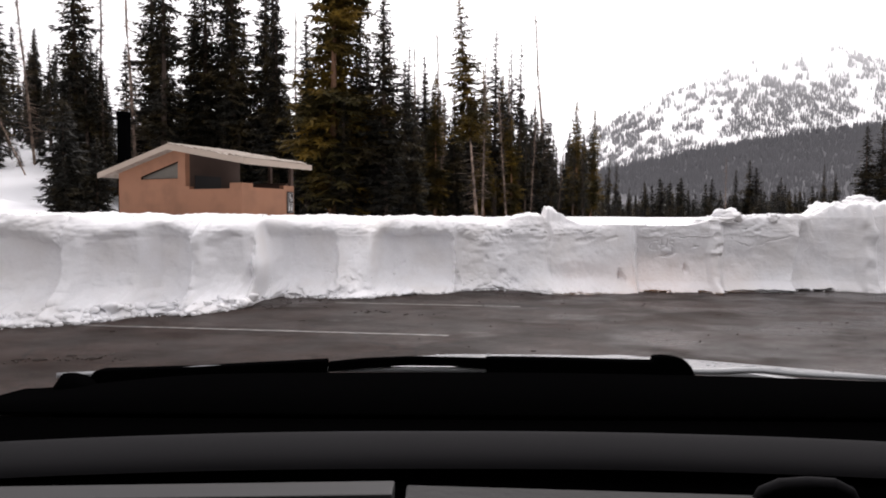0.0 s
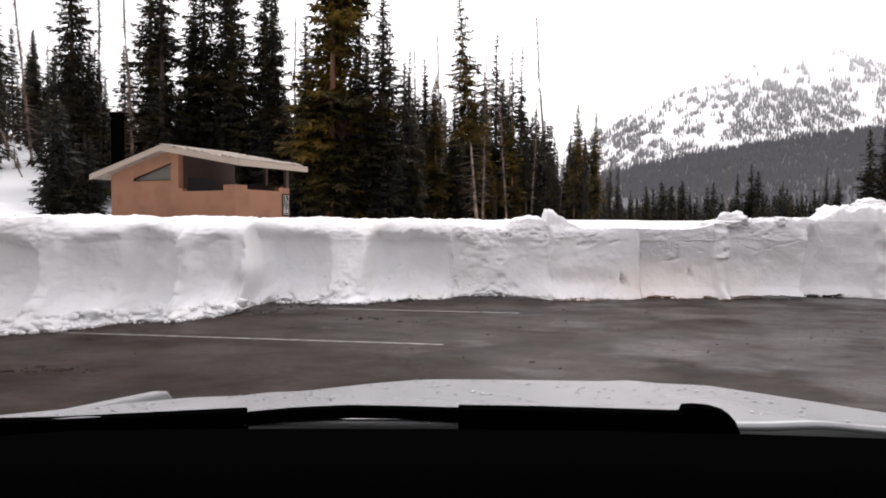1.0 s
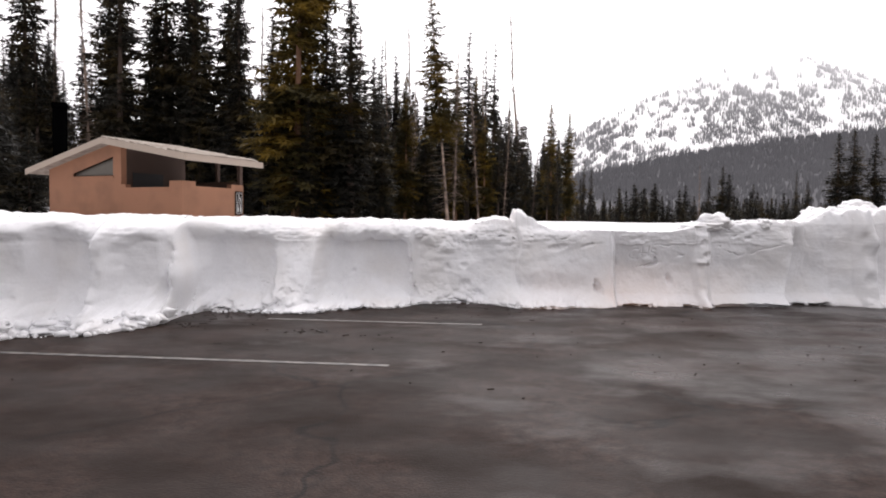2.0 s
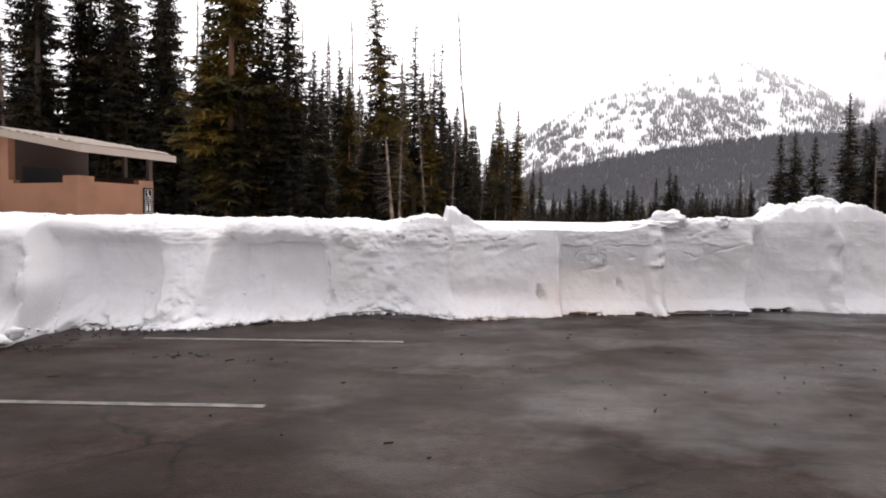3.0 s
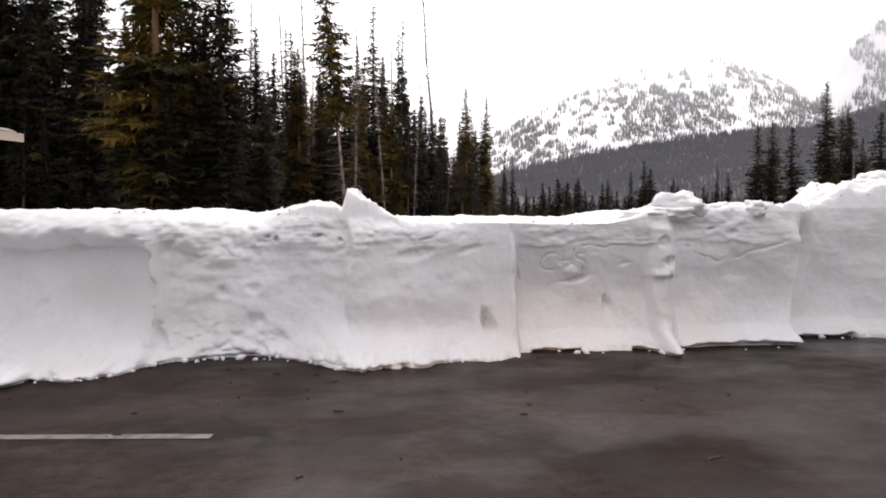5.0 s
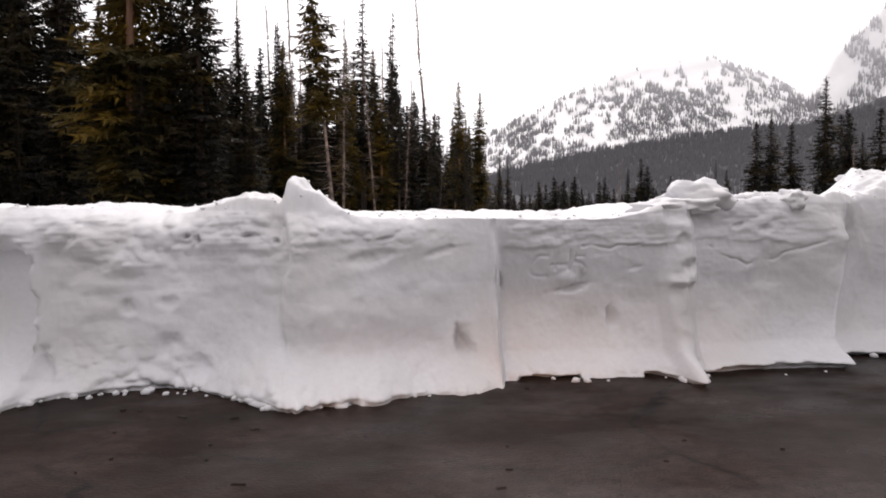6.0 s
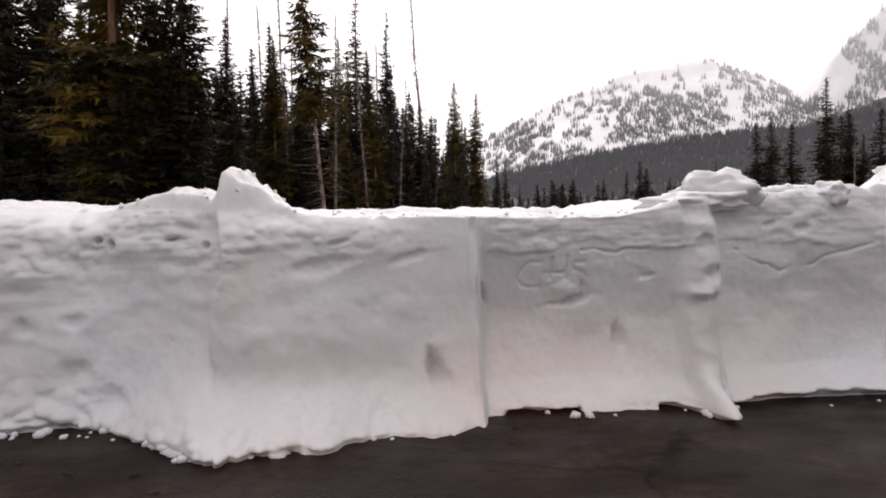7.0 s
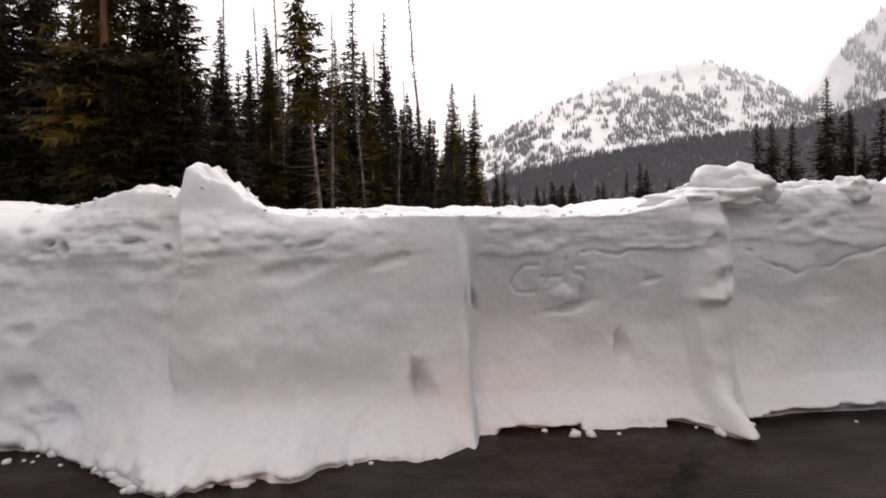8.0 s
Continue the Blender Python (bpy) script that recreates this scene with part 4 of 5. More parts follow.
KINDS = {
    # seed, height, reach, bare share of the stem, gaps, fullness, stem radius, needles, label
    "full": (11, 15.0, 1.85, 0.06, -0.03, 1.25, 0.2, NEEDLE, "dark full-crowned spruce standing in snow"),
    "dense": (12, 16.0, 2.1, 0.04, -0.05, 1.3, 0.24, NEEDLE, "broad dark spruce with drooping boughs in snow"),
    "slim": (13, 14.0, 1.2, 0.12, 0.0, 1.1, 0.15, NEEDLE, "slim dark fir with a pointed top in snow"),
    "spire": (14, 13.0, 1.0, 0.05, -0.05, 1.2, 0.13, NEEDLE, "narrow dark spire of a subalpine fir"),
    "ragged": (15, 14.5, 1.5, 0.28, 0.12, 1.0, 0.17, NEEDLE, "ragged conifer with a bare lower trunk"),
    "golden": (16, 15.0, 2.2, 0.06, -0.04, 1.4, 0.15, NEEDLE_GOLD, "large olive-green spruce with an open crown"),
    "tall_gold": (17, 14.5, 1.5, 0.38, 0.02, 1.15, 0.085, NEEDLE_GOLD, "tall olive pine with a long bare trunk"),
    "wood_full": (21, 15.0, 2.1, 0.04, -0.08, 1.25, 0.2, NEEDLE, "dark spruce standing close in the wood"),
    "wood_slim": (22, 14.0, 1.45, 0.08, -0.04, 1.2, 0.15, NEEDLE, "slim dark fir standing close in the wood"),
    "wood_ragged": (23, 14.5, 1.6, 0.25, 0.06, 1.0, 0.17, NEEDLE, "ragged dark conifer with a bare lower trunk in the wood"),
    "wood_deep": (26, 15.0, 2.1, 0.04, -0.08, 1.2, 0.2, NEEDLE, "dark spruce deep in the wood"),
    "wood_deep_slim": (27, 14.0, 1.5, 0.08, -0.04, 1.15, 0.15, NEEDLE, "slim dark fir deep in the wood"),
    "wood_valley": (24, 8.0, 1.5, 0.02, -0.1, 1.2, 0.12, NEEDLE, "small dark conifer along the valley floor"),
    "wood_rear": (25, 15.0, 2.2, 0.04, -0.05, 0.9, 0.2, NEEDLE, "dark spruce added out of view to cut low sky light"),
    "young": (18, 4.2, 1.05, 0.0, -0.1, 1.5, 0.07, NEEDLE, "young dark fir in front of the older trunks"),
}
COARSE = {"wood_valley": 2.8, "wood_rear": 4.5, "wood_deep": 2.7, "wood_deep_slim": 2.5, "dense": 1.15, "full": 1.1, "golden": 1.1}
MADE = {}


def snag_mesh(seed, tall, r):
    rng = random.Random(seed)
    spine = [(rng.gauss(0, 0.012) * k / 4, rng.gauss(0, 0.012), tall * k / 10) for k in range(11)]
    bm = tube(spine, [r * (1 - 0.72 * k / 10) for k in range(11)], 6)
    for _ in range(int(tall * 30)):
        z = rng.uniform(0.12, 0.98) * tall
        a, length = rng.uniform(0, 6.283), rng.random() ** 2 * 1.5 * (1.1 - z / tall) + 0.14
        out = Vector((math.cos(a), math.sin(a), rng.uniform(-0.5, 0.3)))
        i = min(9, int(z / tall * 10))
        root = Vector(spine[i]).lerp(Vector(spine[i + 1]), z / tall * 10 - i)
        n = out.cross(Vector((0, 0, 1))).normalized() * 0.026
        up = Vector((0, 0, 0.03))
        q = [bm.verts.new(root + n), bm.verts.new(root - n), bm.verts.new(root + up), bm.verts.new(root + out * length)]
        bm.faces.new((q[0], q[1], q[3]))
        bm.faces.new((q[1], q[2], q[3]))
        bm.faces.new((q[2], q[0], q[3]))
    return bm


def tree(kind, x, y, tall, turn=0.0, lean=(0.0, 0.0), wide=1.0):
    z = float(ground_z(np.array(x), np.array(y))) - 0.15
    base = KINDS[kind][1] if kind in KINDS else 15.0
    k = tall / base
    m = pose(x, y, z, lean[0], lean[1], turn) @ Matrix.Diagonal((k * wide, k * wide, k, 1))
    if kind in MADE:
        ob = copy_thing(MADE[kind], Matrix.Identity(4))
        ob.matrix_basis = m
        return ob
    if kind in KINDS:
        seed, tall0, reach, bare, gaps, fullness, r, needles, label = KINDS[kind]
        trunk, verts, faces = conifer_meshes(seed, tall0, reach, bare, gaps, fullness, r, COARSE.get(kind, 1.7 if kind.startswith("wood") else 1.0), (0.36, 0.44, radians(246)) if kind == "golden" else None)
        ob = thing("conifer", m, label, "tree", "conifers behind the snow bank")
        part("trunk", trunk, {"tall_gold": SNAG, "golden": BARK_WARM}.get(kind, BARK), ob)
        crown = new("crown", mesh_of("crown", verts, faces, needles, False))
        crown.parent = ob
    else:
        ob = thing("dead_tree", m, "tall grey dead tree with short bare twigs", "tree", "dead trees among the conifers")
        part("trunk", snag_mesh(int(kind[4:]) + 30, 15.0, 0.115), SNAG, ob)
    MADE[kind] = ob
    return ob


# the trees that stand out: kind, x, y, height, turn, lean
STANDOUT = [
    ("golden", -6.0, 36.5, 20.0, 40, (0, 1), 1.15), ("ragged", -7.0, 46.0, 15.0, 250, (0, 0), 1.0), ("full", -4.7, 38.0, 12.6, 150, (0, 0), 1.1), ("full", -3.2, 36.0, 12.6, 10, (0, 0), 1.35), ("tall_gold", 1.95, 41.0, 13.6, 0, (0, -5), 1.2),
    ("ragged", 3.63, 50.0, 13.6, 120, (0, -1), 1.1), ("golden", 2.7, 47.0, 10.4, 200, (0, 0.5), 0.85), ("golden", 4.5, 52.0, 11.0, 20, (0, -0.7), 0.9), ("ragged", 5.45, 50.0, 12.8, 200, (0, -0.5), 0.75), ("slim", -1.6, 52.0, 12.5, 100, (0, 0), 1.2), ("ragged", 6.8, 71.0, 17.6, 50, (0, 0), 0.9), ("slim", -4.0, 77.0, 19.2, 0, (0, 0), 1.0),
    ("golden", 9.63, 50.0, 8.7, 70, (0, -1.5), 1.0), ("golden", 11.1, 52.0, 8.4, 200, (0, -2), 1.0), ("golden", 10.5, 54.0, 6.4, 100, (0, 0), 1.1),
    ("spire", 16.8, 70.0, 6.6, 20, (0, 0), 1.2), ("spire", 18.0, 72.0, 6.2, 140, (0, 0), 1.2), ("full", 21.0, 78.0, 3.7, 140, (0, 0), 1.2),
    ("dense", -16.0, 46.0, 22.0, 0, (0, 0), 1.0), ("dense", -13.6, 44.0, 20.0, 90, (0, 0), 0.85), ("full", -12.0, 46.0, 19.0, 200, (0, 0), 0.9), ("dense", -18.4, 45.0, 15.0, 250, (0, 0), 1.1),
    ("full", -20.0, 47.0, 18.0, 30, (0, 0), 1.2), ("ragged", -17.3, 42.0, 18.5, 0, (0, 0), 1.1), ("full", -14.8, 48.0, 20.0, 0, (0, 0), 1.2),
    ("full", -23.7, 44.0, 18.5, 60, (0, 0), 0.95), ("dense", -31.3, 47.0, 15.2, 160, (0, 0), 0.9), ("dense", -11.2, 45.0, 17.0, 310, (0, 0), 0.9), ("full", -18.2, 50.0, 17.5, 200, (0, 0), 1.0), ("full", -10.1, 50.0, 14.5, 75, (0, 0), 1.3), ("full", -33.5, 50.0, 18.0, 10, (0, 0), 1.2), ("dense", -34.0, 46.0, 15.0, 120, (0, 0), 1.1),
    ("young", -12.0, 21.6, 3.7, 0, (0, 0), 1.15), ("young", -11.3, 22.2, 2.7, 80, (0, 0), 1.1), ("young", -12.8, 23.0, 3.2, 150, (0, 0), 1.1), ("young", -11.6, 20.8, 1.9, 220, (0, 0), 1.2), ("young", -14.3, 26.0, 4.2, 60, (0, 0), 1.1),
    ("full", -8.5, 50.0, 11.5, 300, (0, 0), 1.3), ("golden", -0.6, 44.0, 9.4, 120, (0, 0), 1.0), ("full", -2.4, 41.0, 9.6, 33, (0, 0), 1.3),
    ("dense", -9.8, 40.0, 13.0, 75, (0, 0), 1.1), ("dense", -7.7, 38.5, 9.5, 222, (0, 0), 1.2), ("dense", -4.4, 39.0, 9.6, 180, (0, 0), 1.2), ("dense", -5.2, 35.3, 6.5, 100, (0, 0), 1.3),
    ("full", -1.7, 38.0, 6.5, 100, (0, 0), 1.3), ("full", 0.6, 45.0, 7.5, 100, (0, 0), 1.3), ("golden", 4.6, 47.0, 7.0, 10, (0, 0), 1.2), ("full", 6.6, 50.0, 7.2, 50, (0, 0), 1.2),
    # the group towards the valley
    ("wood_full", 52.3, 85.0, 11.8, 0, (0, 0), 1.45), ("full", 61.5, 85.0, 17.4, 40, (0, 0), 1.25), ("full", 54.2, 85.0, 12.5, 80, (0, 0), 1.6), ("wood_full", 57.2, 85.5, 11.8, 150, (0, 0), 1.5), ("dense", 64.9, 85.5, 14.1, 200, (0, 0), 1.2),
    ("full", 50.2, 88.0, 6.0, 20, (0, 0), 1.5), ("wood_full", 67.5, 90.0, 13.5, 70, (0, 0), 1.7), ("wood_full", 70.5, 92.0, 14.0, 20, (0, 0), 1.8), ("wood_full", 75.0, 92.0, 15.0, 120, (0, 0), 1.8), ("spire", 47.6, 86.0, 7.0, 20, (0, 0), 1.2),
    ("full", 65.8, 84.0, 10.5, 60, (0, 0), 1.3),
    # on the slope beside the building
    ("full", -37.0, 62.0, 11.0, 15, (0, 0), 1.2), ("ragged", -34.6, 60.0, 9.5, 70, (0, 0), 1.2), ("full", -31.0, 60.0, 9.0, 130, (0, 0), 1.2), ("full", -28.6, 58.0, 8.0, 30, (0, 0), 1.3), ("dense", -39.5, 66.0, 11.0, 200, (0, 0), 1.1),
    ("full", -33.0, 64.0, 10.5, 260, (0, 0), 1.1), ("ragged", -29.8, 65.0, 10.0, 0, (0, 0), 1.2), ("young", -17.0, 31.0, 3.6, 40, (0, 0), 1.1),
]
for kind, x, y, tall, turn, lean, wide in STANDOUT:
    tree(kind, x, y, tall, turn, lean, wide)
SNAGS = [("snag1", 10.1, 67.0, 20.2, 0, (0, -4.2)), ("snag2", -30.6, 51.0, 15.8, 30, (0, -4.5)), ("snag3", -24.0, 48.0, 17.0, 60, (0, 0)), ("snag1", -20.2, 45.0, 16.5, 90, (0, -6)),
         ("snag2", 2.39, 43.0, 10.4, 0, (0, 0.8)), ("snag3", 4.17, 46.0, 9.1, 0, (0, -4)), ("snag1", 7.0, 52.0, 9.2, 40, (0, -1.7)), ("snag2", -2.1, 55.0, 14.2, 70, (0, -4.7)), ("snag1", -0.06, 47.0, 13.0, 10, (0, -2.4)), ("snag3", 5.9, 47.0, 6.5, 10, (0, 3)), ("snag2", 8.3, 50.0, 5.5, 30, (0, 5)), ("snag3", 5.2, 56.0, 12.5, 30, (0, 0)), ("snag1", -11.3, 52.0, 15.5, 0, (0, 0)), ("snag2", -4.6, 54.0, 15.0, 20, (0, 1)),
         ("snag3", -0.1, 50.0, 10.0, 80, (0, 0)), ("snag2", 12.5, 64.0, 9.0, 10, (0, 0)), ("snag3", 41.0, 100.0, 9.0, 0, (0, 0)), ("snag2", 63.0, 82.0, 9.0, 0, (0, 0)),
         ("snag3", -27.3, 40.0, 9.0, 0, (0, -9)), ("snag1", -27.6, 45.0, 6.5, 0, (0, -24)), ("snag3", -8.9, 44.0, 9.0, 0, (0, -2))]
for kind, x, y, tall, turn, lean in SNAGS:
    tree(kind, x, y, tall, turn, lean)

# the wood behind: heights follow its skyline, which falls away towards the valley
rng = random.Random(21)
SKY_T = [-0.8, -0.6, -0.5, -0.46, -0.43, -0.36, -0.26, -0.22, -0.07, 0.0, 0.05, 0.12, 0.16, 0.21, 0.225]
SKY_E = [0.2, 0.17, 0.16, 0.15, 0.18, 0.19, 0.18, 0.19, 0.195, 0.185, 0.175, 0.16, 0.135, 0.115, 0.07]
far_wood = []
for k in range(415):
    slope = rng.uniform(-0.75, 0.22)
    y = rng.uniform(46, 100)
    if -0.5 < slope < -0.25:
        y = rng.uniform(42, 80)
    if slope < -0.5 and (y < 55 or k % 2) or -0.67 < slope < -0.56 and y < 60:
        continue
    x = slope * y
    g = float(ground_z(np.array(x), np.array(y)))
    tall = float(np.interp(slope, SKY_T, SKY_E)) * y * rng.uniform(0.55, 1.04) + 1.4 - g
    if tall < 3:
        tall = 3 + rng.random()
    kind = rng.choice(["wood_full", "wood_full", "wood_slim", "wood_slim", "wood_ragged"])
    turn, lean = rng.uniform(0, 360), (rng.gauss(0, 1), rng.gauss(0, 1))
    if y < 62 or kind not in MADE:
        tree(kind, x, y, tall, turn, lean)
    else:
        far_wood.append(("wood_deep" if kind == "wood_full" else "wood_deep_slim", x, y, tall, turn))
# the second row, which closes the wood's lower half
SECOND = [(-7.6, 55, 11.5), (-5.6, 56, 10.0), (-3.0, 54, 11.5), (-1.6, 55, 11.8), (0.0, 56, 10.0), (1.2, 54, 11.0), (3.3, 56, 11.0), (5.0, 56, 11.5), (6.2, 57, 10.6), (7.3, 58, 9.6), (-2.4, 57, 10.4), (8.4, 58, 8.6), (2.3, 52, 9.5), (-4.4, 52, 9.8),
          (-28.6, 55, 7.5), (-27.2, 54, 8.5), (-25.6, 56, 6.0), (-29.8, 56, 8.0), (-23.2, 50, 11.0), (-21.6, 52, 12.0), (-31.5, 57, 7.0), (-26.2, 52, 7.0),
          (9.0, 58, 7.2), (9.7, 59, 6.4), (8.0, 59, 8.6), (6.7, 60, 9.4), (10.4, 60, 5.6)]
for x, y, tall in SECOND:
    tree(rng.choice(["wood_full", "wood_slim", "wood_full"]), x, y, tall, rng.uniform(0, 360), (rng.gauss(0, 1), rng.gauss(0, 1)), 1.15)
for k in range(15):
    tree("wood_full", -2.5 + 0.95 * k, 63 + rng.uniform(-1.5, 1.5), rng.uniform(4.6, 6.6), rng.uniform(0, 360), (0, 0), 1.7)
# the thicket at the edge of the lot, beside the building
for k in range(20):
    slope, y = rng.choice([-0.75, -0.7, -0.545, -0.53, -0.515]) + rng.uniform(-0.02, 0.02), rng.uniform(42, 60)
    tree(rng.choice(["wood_full", "wood_slim", "wood_ragged"]), slope * y, y, rng.uniform(4.0, 11.0), rng.uniform(0, 360), (rng.gauss(0, 2), rng.gauss(0, 2)), 1.15)
for k in range(7):
    slope, y = rng.uniform(-0.56, -0.5), rng.uniform(32, 42)
    tree("young", slope * y, y, rng.uniform(1.2, 3.0), rng.uniform(0, 360), (0, 0), 1.2)
# the far row along the valley floor, in clumps
tree("wood_valley", 26.0, 120.0, 5.0, 0)
tree("wood_deep", -9.0, 66.0, 11.0, 0)
tree("wood_deep_slim", -14.0, 68.0, 12.0, 0)
tree("wood_rear", -38.0, -12.0, 16.0, 0)
for k in range(40):
    slope, y = rng.uniform(0.2, 0.8), rng.uniform(112, 170)
    tall = rng.choice([1.8, 2.2, 2.8, 3.4, 5.0])
    for q in range(rng.randint(2, 7)):
        far_wood.append(("wood_valley", slope * y + rng.gauss(0, 2.6), y + rng.gauss(0, 3), tall * rng.uniform(0.6, 1.25) + 1, rng.uniform(0, 360)))
for k in range(110):
    slope, y = rng.uniform(0.215, 0.6), rng.uniform(104, 138)
    far_wood.append(("wood_valley", slope * y, y, rng.choice([2.4, 3.0, 3.6, 4.4, 5.2]) + 1.2 * math.sin(slope * 40), rng.uniform(0, 360)))
# dark trees up the slope beyond the building, and scrub in the snow before them
for k in range(16):
    slope, y = -0.68 + 0.0085 * k + rng.uniform(-0.006, 0.006), rng.uniform(66, 84)
    far_wood.append((rng.choice(["wood_deep", "wood_deep_slim"]), slope * y, y, y * rng.uniform(0.075, 0.16), rng.uniform(0, 360)))
for k in range(9):
    slope, y = rng.uniform(-0.66, -0.57), rng.uniform(46, 62)
    tree("young", slope * y, y, rng.uniform(0.6, 1.9), rng.uniform(0, 360), (0, 0), 1.3)
# added woods, out of view behind and beside the camera, cut low sky light
for k in range(150):
    a = rng.uniform(radians(150), radians(390))
    d = rng.uniform(34, 52)
    far_wood.append(("wood_rear", d * math.cos(a), -4 + d * math.sin(a), rng.uniform(13, 20), rng.uniform(0, 360)))


def joined_wood():
    """The deep part of the wood, where single trees merge, and the added unseen trees, as one mesh."""
    verts, faces, slots, n = [], [], [], 0
    for kind, x, y, tall, turn in far_wood:
        z = float(ground_z(np.array(x), np.array(y))) - 0.15
        k, c, s = tall / KINDS[kind][1], math.cos(radians(turn)), math.sin(radians(turn))
        for child in MADE[kind].children:
            me = child.data
            co = np.empty(len(me.vertices) * 3, np.float32)
            me.vertices.foreach_get("co", co)
            co = co.reshape(-1, 3) * k
            verts.append(np.stack([co[:, 0] * c - co[:, 1] * s + x, co[:, 0] * s + co[:, 1] * c + y, co[:, 2] + z], 1))
            faces += [[n + q for q in p.vertices] for p in me.polygons]
            slots += [0 if child.name.startswith("crown") else 1] * len(me.polygons)
            n += len(co)
    me = mesh_of("deep_wood", np.concatenate(verts).tolist(), faces, NEEDLE, False)
    me.materials.append(BARK)
    me.polygons.foreach_set("material_index", slots)
    tagged(new("deep_wood", me), "deep dark conifer wood behind the front trees, and unseen added trees", "wood", kind="stuff")


joined_wood()
for slope, e in ((0.345, 0.055), (0.37, 0.04), (0.39, 0.053), (0.425, 0.066), (0.445, 0.08), (0.455, 0.07), (0.49, 0.057), (0.505, 0.05), (0.53, 0.05), (0.31, 0.045), (0.275, 0.037), (0.235, 0.06), (0.245, 0.045), (0.255, 0.05), (0.262, 0.035), (0.285, 0.04), (0.295, 0.05), (0.318, 0.035), (0.33, 0.047), (0.355, 0.038), (0.38, 0.035), (0.405, 0.045), (0.415, 0.05), (0.435, 0.045), (0.465, 0.05), (0.475, 0.045), (0.52, 0.04)):
    tree(rng.choice(["wood_full", "wood_slim", "wood_full"]), slope * 130, 130, e * 130 * (1.05 if e > 0.05 else 0.62) + 0.4, rng.uniform(0, 360), (0, 0), rng.uniform(1.4, 2.2))

# ---- mountains ----
def ridge_height(x, y, crest, crest_y, front, rough, seed):
    """Height of a ridge whose crest runs along crest_y; front: depth of its near slope."""
    cx, cz = zip(*crest)
    top = np.interp(x / crest_y, cx, cz) * crest_y
    f = np.clip((y - (crest_y - front)) / front, 0, 1)
    beyond = np.clip((y - crest_y) / front, 0, 1)
    z = top * (f ** 0.92) * (1 - 0.5 * beyond)
    return z + rough * f * (fbm(x / 170.0, y / 170.0, 5, seed) + 0.45 * fbm(x / 30.0, y / 40.0, 3, seed + 9)) - 6 * (1 - f)


# slope right and rise seen from the lot, as shares of the distance
LOW = [(0.0, 0.01), (0.15, 0.04), (0.217, 0.066), (0.26, 0.073), (0.334, 0.092), (0.42, 0.107), (0.506, 0.12), (0.606, 0.134), (0.654, 0.144), (0.702, 0.143), (0.751, 0.158), (0.8, 0.172), (0.866, 0.196), (1.1, 0.26)]
HIGH = [(0.05, 0.03), (0.17, 0.1), (0.213, 0.127), (0.25, 0.146), (0.287, 0.163), (0.335, 0.186), (0.375, 0.2), (0.42, 0.217), (0.5, 0.233), (0.557, 0.247), (0.605, 0.231), (0.652, 0.219), (0.677, 0.203), (0.721, 0.195), (0.82, 0.15), (1.2, 0.1)]
FLANK = [(0.45, 0.02), (0.6, 0.1), (0.7, 0.165), (0.74, 0.195), (0.779, 0.258), (0.8, 0.283), (0.837, 0.312), (0.866, 0.335), (1.0, 0.39), (1.3, 0.45)]


def mountain(name, crest, crest_y, front, rough, seed, label, cover=SNOW_FAR):
    xs = np.linspace(crest[0][0] * crest_y - 200, crest[-1][0] * crest_y, 150)
    ys = np.concatenate([np.linspace(crest_y - front, crest_y, 60), np.linspace(crest_y + 15, crest_y + front, 14)])
    MX, MY = np.meshgrid(xs, ys)
    ob = new(name, grid_mesh(name, MX, MY, ridge_height(MX, MY, crest, crest_y, front, rough, seed), cover))
    return tagged(ob, label, "mountain", kind="structure")


mountain("backdrop_low_ridge", LOW, 900, 640, 5, 101, "low forested ridge, its ground haze-grey between the trees", FAR_GROUND)
mountain("backdrop_ridge", HIGH, 1800, 800, 8, 102, "steep snowy ridge with scattered trees")
mountain("backdrop_flank", FLANK, 1500, 500, 14, 104, "snowy mountain flank with tree strips")


def forest(name, crest, crest_y, front, rough, seed, count, tall, keep, mat, label, span, first=0.17):
    """Far conifers, each a slim spire, set down on a ridge."""
    rs = np.random.RandomState(seed)
    y = crest_y - front * rs.random_sample(count) ** 0.9 * span
    x = rs.uniform(first, 0.95, count) * crest_y
    ok = keep(x, y, rs)
    x, y = x[ok], y[ok]
    z = ridge_height(x, y, crest, crest_y, front, rough, seed)
    h = tall * (0.55 + 0.75 * rs.random_sample(len(x))) * (0.4 + 0.6 * np.clip(1 - (crest_y - y) / front, 0, 1))
    r = h * (0.11 + 0.06 * rs.random_sample(len(x)))
    verts, faces = [], []
    for px, py, pz, ph, pr, pa in zip(x, y, z, h, r, rs.uniform(0, 2, len(x))):
        b = len(verts)
        verts += [(px + pr * math.cos(pa + q * 1.5708), py + pr * math.sin(pa + q * 1.5708), pz - 0.05 * ph) for q in range(4)]
        verts.append((px, py, pz + ph))
        faces += [(b + q, b + (q + 1) % 4, b + 4) for q in range(4)]
    ob = new(name, mesh_of(name, verts, faces, mat, False))
    return tagged(ob, label, "forest", kind="stuff")


def keep_low(x, y, rs):
    return np.ones(len(x), bool)


